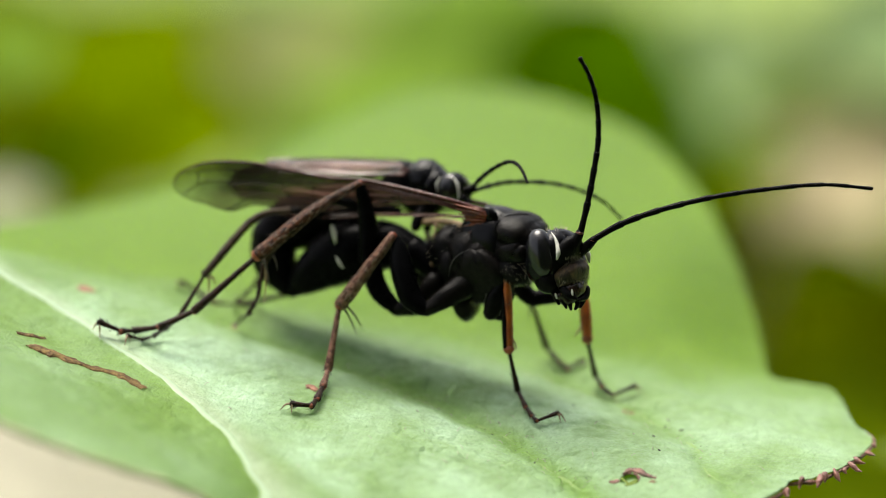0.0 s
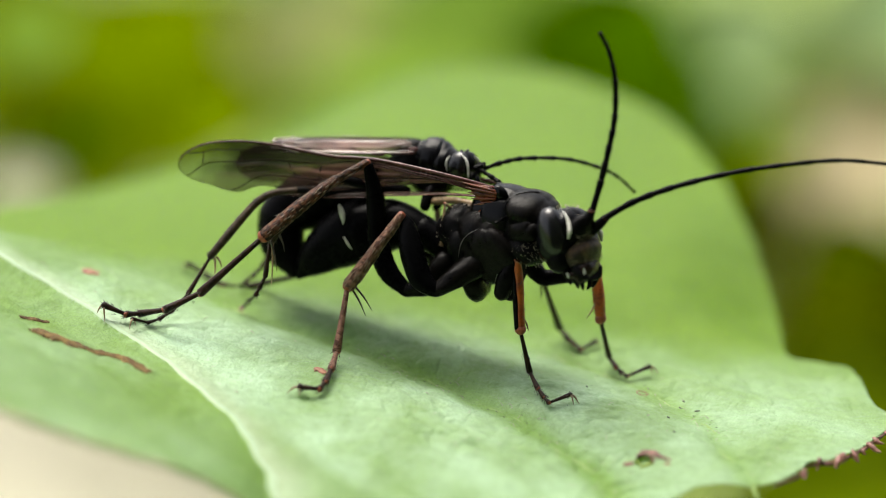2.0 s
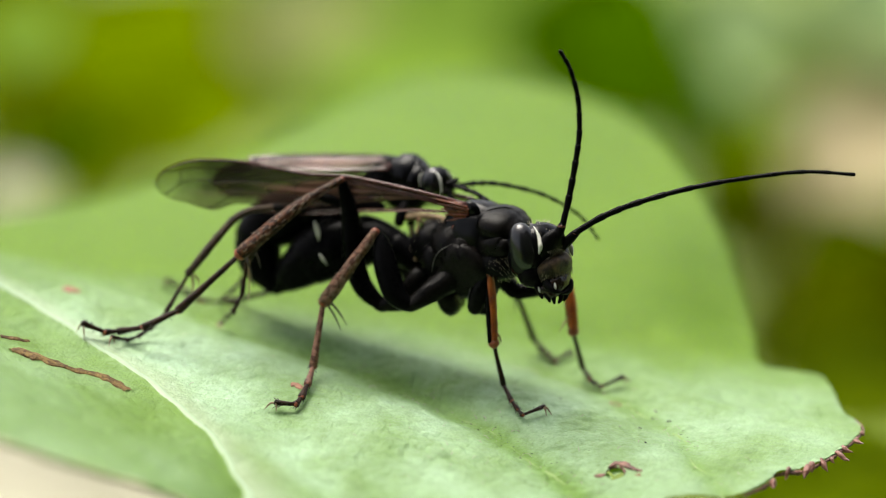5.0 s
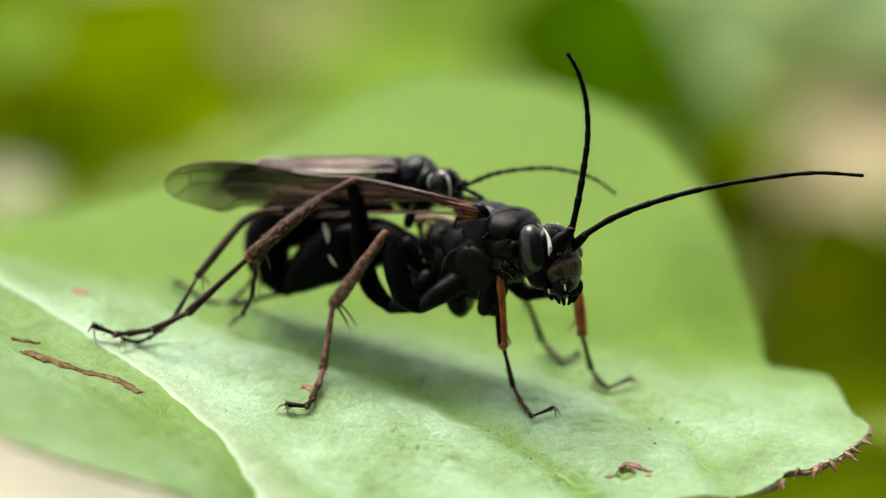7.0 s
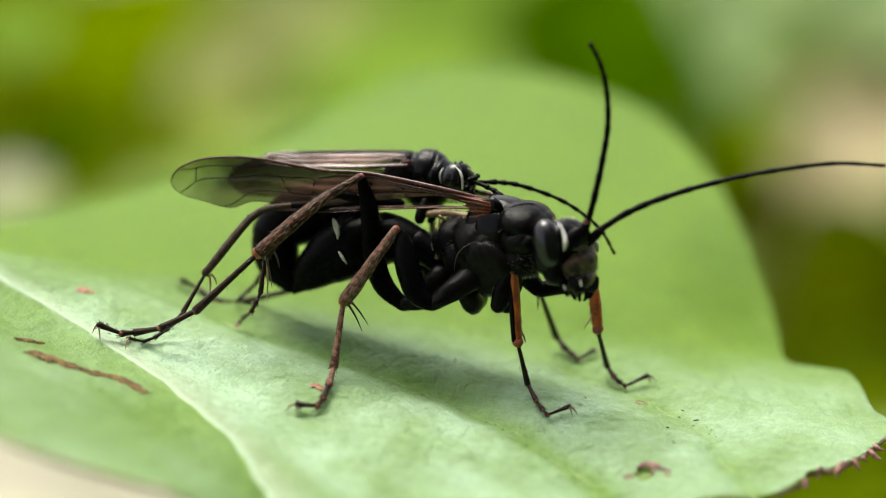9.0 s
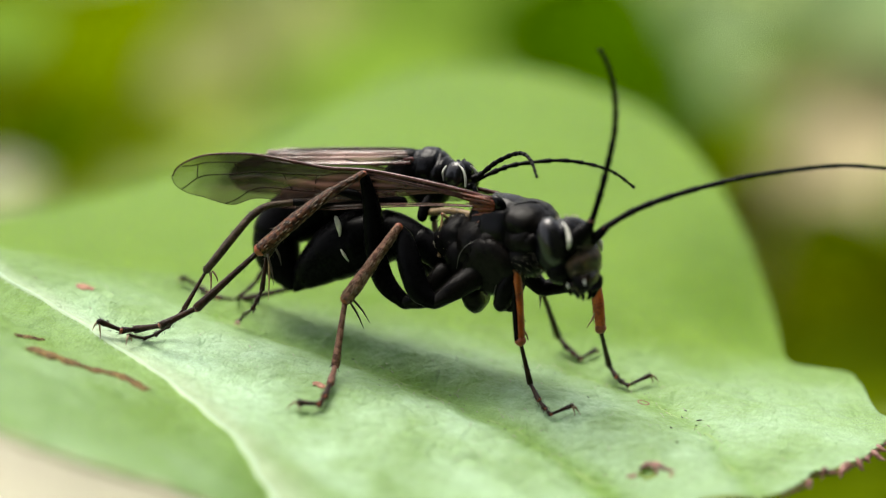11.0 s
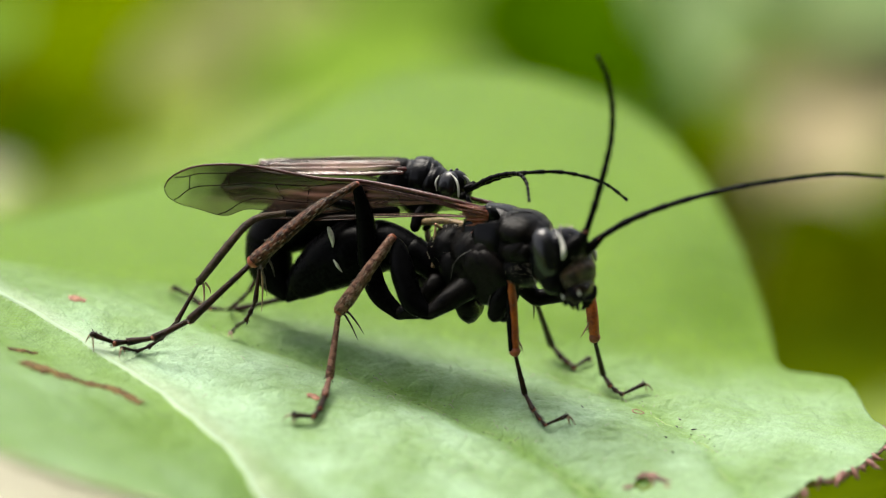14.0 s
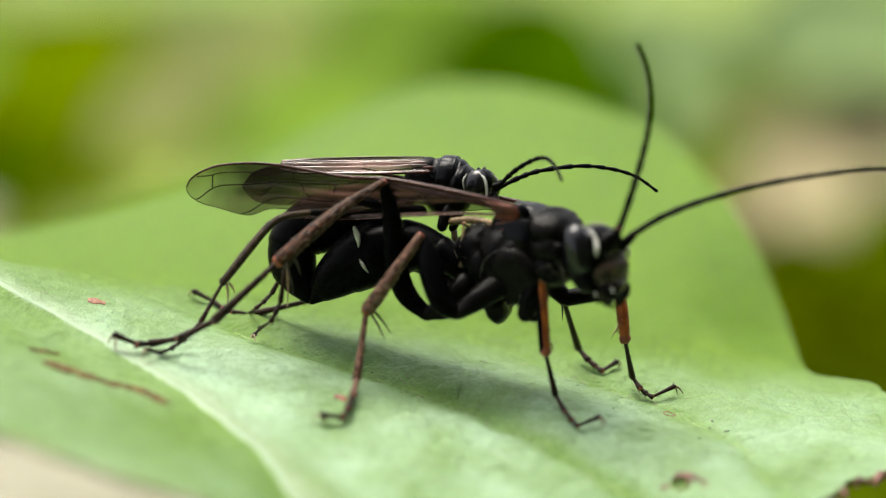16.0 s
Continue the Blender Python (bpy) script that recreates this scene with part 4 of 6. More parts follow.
def build_female():
    w = thing("spider_wasp", (-0.49, 1.57, 1.18), "large black female spider wasp with orange fore legs on leaf", "wasp", "mating pair of wasps")
    # thorax
    part("mesothorax", blob((1.09, 0.86, 5.38), (1.35, 1.2, 1.32), -23, 8, rough=0.0, power=2.2, seg=56, rings=36, grooves=[((0.6, 0, 0.8), -0.35, 0.08, 0.07), ((1, 0, -0.4), -0.5, 0.08, 0.08), ((1, 0, 0.3), 0.75, 0.07, 0.07)]), GREY_FUZZ, w)
    part("mesonotum", blob((1.66, 1.04, 6.13), (1.4, 1.25, 1.27), -23, 6, rough=0.015, power=2.2, seg=56, rings=36, grooves=[((0.1, 1, 0), 0.5, 0.05, 0.05), ((0.1, 1, 0), -0.5, 0.05, 0.05), ((0.1, 1, 0.2), 0.95, 0.05, 0.06), ((0.1, -1, 0.2), 0.95, 0.05, 0.06), ((1, 0, 0), -0.75, 0.1, 0.08), ((1, 0, 0), -0.6, -0.03, 0.06)]), BLACK, w, "glossy black back plate")
    part("pronotum", blob((2.48, 0.29, 6.78), (0.98, 1.16, 0.62), -28, 8, rough=0.015, power=2.05, seg=56, rings=36, grooves=[((1, 0, 0.25), -0.42, -0.05, 0.07), ((1, 0, 0.25), -0.6, 0.1, 0.08), ((1, 0, -0.2), 0.5, 0.05, 0.1), ((0, 1, 0), 0, 0.03, 0.05)]), GREY_FUZZ, w, "domed glossy black collar")
    # lit edges of the side plates, put in as thin grey tubes
    for a in ([(-0.06, -0.09, 5.08), (0.02, -0.12, 5.56), (0.24, -0.09, 5.90), (0.64, -0.06, 6.13)], [(1.18, -0.42, 4.05), (1.30, -0.41, 4.58), (1.48, -0.40, 4.93)], [(1.76, -0.59, 3.86), (1.92, -0.55, 4.31), (2.00, -0.47, 4.81)]):
        part("plate_rim", tube(a, [0.006] + [0.016] * (len(a) - 2) + [0.005], 8, 5, wobble=0.5), RIM_LIT, w)
    part("plate_rim", tube([(1.58, -0.32, 6.72), (1.53, -0.2, 7.0), (1.72, -0.04, 7.24), (2.07, 0.12, 7.37), (2.6, 0.26, 7.38), (3.05, 0.32, 7.24)], [0.02, 0.035, 0.04, 0.04, 0.035, 0.01], 8, 5, wobble=0.3), BLACK, w, "raised hind rim of the collar")
    part("prothorax", blob((2.35, 0.25, 6.15), (0.8, 0.95, 0.85), -28, 15, rough=0.03, power=2.2, seg=40, rings=26, grooves=[((1, 0, -0.5), 0.2, 0.08, 0.08)]), BLACK_SOFT, w)
    part("propleuron", blob((2.38, -0.26, 5.52), (0.75, 0.75, 0.62), -30, 25, rough=0.06), BLACK_SOFT, w)
    part("proepisternum", blob((2.2, -0.55, 6.2), (0.62, 0.38, 0.44), -30, -18, 8, rough=0.08, freq=3, power=2.3, seg=36, rings=24, grooves=[((1, 0, -1.2), 0.12, 0.1, 0.07)]), GREY_FUZZ, w)
    part("mesopleuron", blob((1.12, 0.10, 5.14), (0.98, 0.5, 1.02), -24, 32, 12, power=2.7, seg=64, rings=44, grooves=[((1, 0, 0.35), -0.72, -0.05, 0.08), ((0.5, 0, 1), 0.55, 0.05, 0.09)]), GREY_FUZZ, w, "dull black side plate")
    part("metapleuron", blob((0.12, 0.77, 5.13), (0.55, 0.6, 0.8), -20, -20, rough=0.05), BLACK_SOFT, w)
    part("propodeum", blob((0.12, 1.55, 5.58), (0.95, 1.05, 0.95), -20, -10, rough=0.06, freq=3, seg=56, rings=36, grooves=[((1, 0, 0), 0.35, 0.08, 0.07), ((0, 1, 0), 0, 0.06, 0.08), ((1, 0, 0.4), -0.4, 0.05, 0.07)]), BLACK_SOFT, w, "dark fuzzy rear thorax")
    part("scutellum", blob((1.29, 1.37, 6.98), (0.42, 0.5, 0.3), -20, 0, rough=0.05), BLACK, w)
    part("tegula", blob((1.36, 0.4, 7.3), (0.3, 0.2, 0.25), -20, 35, rough=0.12, freq=4), BLACK, w)
    part("wing_hinge", blob((0.84, 0.53, 7.15), (0.5, 0.18, 0.24), -10, 25, rough=0.2, freq=5), AMBER, w, "reddish amber wing hinge")
    for a, b in (((1.18, 0.29, 7.38), (0.08, 0.53, 7.62)), ((1.22, 0.26, 7.30), (0.16, 0.48, 7.46)), ((1.22, 0.27, 7.21), (0.26, 0.47, 7.28)), ((1.20, 0.26, 7.11), (0.38, 0.45, 7.07)), ((1.16, 0.28, 7.02), (0.48, 0.48, 6.83)), ((1.08, 0.30, 6.91), (0.62, 0.49, 6.54)), ((1.04, 0.37, 7.46), (-0.16, 0.65, 7.68))):
        part("hinge_ridge", tube([a, Vector(a).lerp(Vector(b), 0.5), b], [0.06, 0.05, 0.02], 7, 3, wobble=0.4), AMBER, w)
    part("thorax_hairs", skin_bristles((2.38, -0.26, 5.52), (0.75, 0.75, 0.62), (0.3, -1, -0.2), 75, 150, 0.17, 3, -30, (0.7, 0, -0.7), 0.0035), HAIR, w, "pale fringe hairs")["kind"] = "stuff"
    part("thorax_hairs", skin_bristles((1.66, 1.08, 6.24), (1.2, 1.2, 1.14), (0.3, -0.2, 1), 60, 120, 0.07, 4, -23, (-0.6, 0, 0)), HAIR, w)["kind"] = "stuff"
    part("thorax_hairs", skin_bristles((0.12, 1.55, 5.58), (0.95, 1.05, 0.95), (-0.3, -1, 0.5), 70, 160, 0.07, 5, -20, radius=0.005), HAIR, w)["kind"] = "stuff"
    # head
    head = part("head", blob((3.64, -1.05, 6.17), (0.78, 1.2, 1.1), -47, 14, rough=0.02, seg=56, rings=36, grooves=[((0, 1, 0), 0, 0.04, 0.06)]), BLACK, w, "black head")
    for lab, c, lean in (("large glossy black compound eye", (3.14, -1.58, 6.52), -4), ("", (4.30, -0.62, 5.95), 10)):
        part("eye", blob(c, (0.52, 0.5, 0.86), -47, -22, lean, power=2.05, seg=36, rings=24), EYE, head, lab)
    part("eye_stripe", tube([(3.48, -1.38, 7.22), (3.6, -1.66, 7.1), (3.69, -1.84, 6.88), (3.72, -2.0, 6.67), (3.67, -2.0, 6.42)], [0.012, 0.04, 0.075, 0.085, 0.03], 10, 4), IVORY, head, "ivory stripe along the eye")
    part("eye_stripe", tube([(4.64, -1.06, 6.62), (4.80, -1.09, 6.37), (4.86, -1.15, 6.08)], [0.03, 0.09, 0.03], 10, 4), IVORY, head)
    part("forehead", blob((4.09, -1.52, 6.51), (0.35, 0.62, 0.72), -47, 20, rough=0.05), BLACK_SOFT, head)
    part("clypeus", blob((4.22, -1.53, 5.71), (0.43, 0.74, 0.64), -45, 32, rough=0.1, freq=2.5, power=2.3, seg=40, rings=26), FUZZ, head, "brownish silky face shield")
    part("gena", blob((3.43, -1.57, 5.54), (0.5, 0.5, 0.5), -45, 30, rough=0.06), BLACK_SOFT, head)
    part("labrum", blob((4.30, -1.71, 5.27), (0.38, 0.6, 0.4), -45, 10, rough=0.15, freq=4), JAW, head)
    part("face_hairs", skin_bristles((4.22, -1.53, 5.69), (0.44, 0.78, 0.66), (0.6, -0.7, 0), 80, 330, 0.15, 6, -45, (0.2, 0, -2.2), 0.008), HAIR, head)["kind"] = "stuff"
    part("face_hairs", skin_bristles((4.09, -1.52, 6.51), (0.35, 0.62, 0.72), (0.6, -0.7, -0.3), 60, 140, 0.1, 8, -47, (0.2, 0, -1.2), 0.007), HAIR, head)["kind"] = "stuff"
    part("face_hairs", skin_bristles((3.64, -1.05, 6.17), (0.78, 1.2, 1.1), (0.4, 0, 1), 50, 90, 0.12, 7, -47), HAIR, head)["kind"] = "stuff"
    for a, b, c in (((3.93, -1.99, 5.38), (4.16, -2.21, 5.17), (4.44, -2.20, 5.06)), ((4.74, -1.47, 5.21), (4.70, -1.69, 4.99), (4.45, -2.02, 4.96))):
        part("mandible", tube([a, b, c], [0.18, 0.14, 0.05], 10, 5, wobble=0.2), BLACK_SOFT, head, "curved black jaw")
    for a, b, c in (((3.57, -1.72, 5.23), (3.68, -1.90, 5.00), (3.80, -2.02, 4.80)), ((3.82, -1.86, 5.13), (3.95, -2.02, 4.90), (4.06, -2.10, 4.70)), ((4.10, -1.90, 5.05), (4.18, -2.02, 4.82), (4.22, -2.10, 4.64)),
                    ((4.46, -1.72, 4.92), (4.46, -1.80, 4.72), (4.38, -1.93, 4.60)), ((4.71, -1.50, 4.95), (4.65, -1.57, 4.75), (4.56, -1.70, 4.60))):
        part("palp", tube([a, b, c], [0.11, 0.09, 0.05], 8, 4), BLACK_SOFT, head)
    # glints on the jaws, painted as small ivory spots
    for a, b in (((4.22, -2.22, 5.42), (4.25, -2.30, 5.16)), ((3.66, -2.02, 5.20), (3.72, -2.12, 5.04))):
        part("jaw_glint", tube([a, Vector(a).lerp(Vector(b), 0.5), b], [0.02, 0.045, 0.015], 8, 3), IVORY, head, "white jaw glint put in as an ivory spot")
    part("mouth_floor", blob((4.08, -1.70, 5.02), (0.42, 0.5, 0.3), -45, 10, rough=0.2, freq=4), JAW, head)
    for c in ((3.43, -1.05, 7.15), (3.72, -1.21, 7.14), (3.68, -0.69, 7.10)):
        part("ocellus", blob(c, (0.09, 0.09, 0.07), seg=12, rings=8), EYE, head)
    part("scape", tube([(4.20, -1.69, 6.63), (4.32, -1.68, 6.98), (4.47, -1.67, 7.33)], [0.17, 0.19, 0.15], 10, 4), BLACK_SOFT, head)
    part("scape", tube([(4.51, -1.47, 6.50), (4.74, -1.48, 6.77), (4.97, -1.51, 7.03)], [0.16, 0.18, 0.14], 10, 4), BLACK_SOFT, head)
    for c in ((4.45, -1.68, 7.31), (4.93, -1.50, 7.00)):
        part("antenna_ring", blob(c, (0.15, 0.15, 0.1), seg=14, rings=10), AMBER, head)
    up = antenna(w, [(4.49, -1.67, 7.35), (4.69, -1.55, 8.34), (4.88, -1.37, 9.54), (4.99, -1.14, 10.59), (4.90, -0.97, 11.76), (4.62, -0.88, 12.68), (4.26, -0.88, 13.32)], 0.13, 0.075, 12, (4.47, -1.68, 7.31), BLACK_SOFT, 0.13)
    out = antenna(w, [(4.99, -1.50, 7.05), (5.91, -1.38, 7.58), (7.18, -1.27, 8.07), (8.95, -1.17, 8.55), (10.90, -1.16, 8.91), (12.84, -1.19, 9.14), (14.53, -1.31, 9.08)], 0.13, 0.06, 12, (4.97, -1.51, 7.03), BLACK_SOFT, 0.12)
    # abdomen
    segs = rings_of([(-0.57, 1.53, 4.88), (-1.18, 1.97, 5.25), (-2.30, 2.49, 5.43), (-3.48, 2.76, 5.12), (-4.45, 2.81, 4.63), (-5.25, 2.81, 3.98), (-5.79, 2.72, 3.36)],
                    [0.44, 0.58, 0.87, 1.12, 0.95, 0.62, 0.1], w, "abdomen_segment", BLACK_MATTE, "glossy black abdomen plate")
    part("marking", tube([(-4.30, 2.19, 6.26), (-4.22, 2.04, 6.04), (-4.16, 1.94, 5.82), (-4.16, 1.90, 5.62)], [0.03, 0.08, 0.06, 0.02], 10, 4, wobble=1.1), IVORY, segs[3], "white spot")
    part("marking", tube([(-4.12, 1.70, 5.21), (-3.99, 1.63, 5.00), (-3.83, 1.61, 4.79)], [0.015, 0.05, 0.012], 10, 4, wobble=1.1), IVORY, segs[3])
    # legs on the near side
    dark = (BLACK_MATTE, TIBIA, TARSUS)
    leg(w, "hind_leg", [(-1.84, 0.59, 3.59), (-2.56, 1.01, 4.24), (-2.90, 1.37, 5.36), (-3.00, 1.63, 6.66), (-3.27, 1.70, 7.85)], [0.24, 0.38, 0.38, 0.33, 0.18],
        [(-3.29, 1.69, 7.98), (-4.48, 1.38, 7.33), (-5.72, 0.90, 6.49), (-6.87, 0.39, 5.60)], [0.13, 0.17, 0.25, 0.24],
        [(-6.91, 0.38, 5.56), (-9.05, -0.22, 3.70), (-10.26, -0.50, 3.16), (-11.24, 0.12, 2.79), (-11.65, -0.39, 2.93), (-12.41, -0.48, 3.29)], dark,
        [(-0.41, 1.01, 4.58), (-1.15, 0.66, 3.83), (-1.86, 0.58, 3.58)], [0.52, 0.42, 0.26], [((-6.60, 0.16, 5.51), (-6.38, -0.17, 4.51)), ((-6.31, 0.41, 5.64), (-6.13, 0.23, 5.10))],
        ((-12.67, -0.42, 2.95), (-12.35, -0.79, 2.78)), 90, 11)
    leg(w, "middle_leg", [(-0.88, -0.35, 3.94), (-1.40, -0.16, 4.38), (-1.71, 0.25, 5.31), (-1.85, 0.61, 5.93), (-2.05, 0.73, 6.29)], [0.26, 0.42, 0.42, 0.32, 0.17],
        [(-2.07, 0.64, 6.36), (-2.85, 0.26, 5.35), (-3.46, 0.05, 4.53), (-3.88, -0.03, 3.98)], [0.16, 0.21, 0.24, 0.23],
        [(-3.92, -0.04, 3.92), (-4.25, -1.16, 1.93), (-4.39, -2.15, 1.65), (-4.56, -2.95, 1.46), (-4.74, -3.36, 1.35), (-5.42, -3.44, 1.44)], (BLACK_MATTE, PALE_TIBIA, TARSUS),
        [(1.09, 0.48, 5.06), (0.02, -0.08, 4.46), (-0.88, -0.37, 3.90)], [0.6, 0.45, 0.22], [((-3.79, 0.14, 3.84), (-3.28, -0.21, 2.93)), ((-3.67, 0.20, 3.88), (-3.07, -0.05, 3.09))],
        ((-5.83, -3.51, 1.22), (-5.41, -3.65, 1.17)), 80, 12)
    leg(w, "fore_leg", [(1.48, -0.38, 3.85), (1.64, -0.39, 4.46), (1.92, -0.45, 5.12)], [0.32, 0.36, 0.2],
        [(1.98, -0.47, 5.19), (2.06, -0.61, 4.12), (2.14, -0.86, 2.72)], [0.16, 0.175, 0.165],
        [(2.14, -0.87, 2.68), (2.49, -0.95, 1.19), (2.76, -1.67, 0.85), (2.97, -2.01, 0.65), (3.14, -2.28, 0.55), (3.87, -2.02, 0.76)], (BLACK_SOFT, ORANGE, TARSUS),
        [(2.03, 0.25, 5.14), (1.89, 0.02, 4.43), (1.77, -0.20, 3.76)], [0.4, 0.42, 0.3], [((2.22, -0.73, 3.10), (2.42, -0.87, 2.68))], ((4.00, -2.22, 0.46), (4.19, -2.12, 0.46)), 60, 13)
    part("dark_stripe", tube([(1.90, -0.55, 4.94), (1.94, -0.68, 4.04), (2.02, -0.92, 2.78)], [0.06, 0.115, 0.1], 8, 4), BLACK_SOFT, w, "black stripe along the orange shin")
    # legs on the far side
    leg(w, "fore_leg", [(2.97, 1.03, 3.98), (3.88, 0.98, 4.17), (4.70, 1.20, 4.35)], [0.3, 0.3, 0.2],
        [(4.80, 1.26, 4.37), (4.93, 1.06, 3.43), (5.01, 0.88, 2.56)], [0.15, 0.22, 0.17],
        [(5.01, 0.87, 2.52), (5.42, 1.98, 0.76), (5.65, 1.48, 0.51), (5.85, 1.34, 0.36), (6.05, 1.17, 0.30), (6.82, 1.45, 0.57)], (BLACK_SOFT, ORANGE, TARSUS),
        [(2.36, 1.21, 4.56), (2.97, 1.03, 3.98)], [0.36, 0.3], [((4.84, 0.92, 3.16), (4.51, 0.60, 2.66))], ((6.97, 1.44, 0.26), (7.18, 1.52, 0.27)), 40, 14)
    leg(w, "middle_leg", [(0.94, 1.69, 3.75), (1.77, 2.32, 4.40), (2.38, 2.53, 4.72)], [0.36, 0.36, 0.2],
        [(2.45, 2.53, 4.72), (2.72, 2.45, 4.14), (2.99, 2.34, 3.49)], [0.16, 0.2, 0.2],
        [(2.99, 2.34, 3.49), (3.68, 3.94, 1.16), (3.99, 3.47, 0.88), (4.23, 3.29, 0.72), (4.45, 3.03, 0.62), (5.00, 3.50, 0.78)], dark,
        [(0.45, 0.49, 4.0), (0.62, 0.75, 3.62), (0.9, 1.25, 3.6)], [0.4, 0.42, 0.34], [((2.90, 2.24, 3.52), (2.92, 1.93, 2.89))], ((5.13, 3.60, 0.52), (5.23, 3.87, 0.51)), 40, 15)
    leg(w, "hind_leg", [(-1.15, 2.48, 4.57), (-2.78, 3.66, 4.66), (-4.58, 4.38, 4.60)], [0.36, 0.36, 0.2],
        [(-4.62, 4.38, 4.60), (-5.21, 4.14, 3.84), (-5.79, 3.89, 3.09)], [0.14, 0.18, 0.2],
        [(-5.84, 3.88, 3.05), (-7.98, 4.59, 2.31), (-8.62, 4.43, 2.43), (-8.94, 4.54, 2.55), (-9.28, 4.85, 2.69), (-9.99, 5.11, 3.03)], dark,
        [(-0.29, 1.80, 4.41), (-0.82, 2.08, 4.31), (-1.13, 2.47, 4.53)], [0.5, 0.46, 0.34], [], ((-10.27, 5.35, 2.66), (-10.06, 5.33, 2.59)), 40, 16)
    # wings
    for k, (dy, dd) in enumerate(((5, 0.02), (9, 0.05))):
        part("radial_vein", tube([Vector(p) - Vector((0, 0, dy * 0.02)) for p in ((1.16, 0.39, 7.37), (-0.48, 0.75, 7.74), (-1.89, 1.35, 7.89), (-2.91, 1.82, 7.98))], [0.06, 0.045, 0.035, 0.02], 8, 5), COSTA, w)
    wing(w, "fore_wing", [(1.26, 0.41, 7.42), (-0.48, 0.79, 7.79), (-2.91, 1.86, 8.01), (-4.55, 2.33, 8.00), (-5.79, 2.69, 8.13), (-6.82, 2.94, 8.26), (-7.85, 3.07, 8.31), (-8.88, 3.14, 8.23), (-9.52, 3.16, 8.01), (-9.92, 3.14, 7.74), (-10.08, 3.11, 7.45)],
         [(1.16, 0.52, 7.28), (-0.48, 0.90, 7.48), (-2.92, 1.72, 7.08), (-4.56, 2.05, 6.81), (-5.79, 2.25, 6.79), (-7.10, 2.44, 6.86), (-7.95, 2.46, 6.62), (-8.98, 2.69, 6.83), (-9.55, 2.85, 6.95), (-9.94, 3.0, 7.16), (-10.08, 3.08, 7.39)], WING, WING_VEINS,
         0.085, "smoky brown translucent fore wing with dark veins")
    wing(w, "fore_wing", [(1.45, 2.34, 7.06), (-0.91, 4.13, 7.07), (-3.60, 4.99, 7.43), (-5.20, 5.24, 7.57), (-6.30, 5.27, 7.67), (-7.15, 5.17, 7.62), (-7.85, 5.00, 7.40), (-8.20, 4.76, 7.00)],
         [(1.35, 2.37, 6.84), (-0.91, 3.88, 6.29), (-3.60, 4.44, 6.07), (-5.20, 4.67, 6.13), (-6.30, 4.77, 6.30), (-7.05, 4.71, 6.35), (-7.75, 4.68, 6.50), (-8.18, 4.74, 6.92)], WING, WING_VEINS, 0.08)
    wing(w, "hind_wing", [(1.02, 0.66, 7.07), (-0.79, 1.06, 7.01), (-2.72, 1.81, 6.71), (-4.57, 2.17, 6.52), (-6.42, 2.48, 6.51)],
         [(0.96, 0.87, 7.05), (-0.79, 1.28, 7.03), (-2.73, 2.04, 6.79), (-4.57, 2.31, 6.64), (-6.38, 2.55, 6.57)], WING, [[(0.05, 0.4), (0.5, 0.5), (0.9, 0.5)]], 0.03)
    return up, out


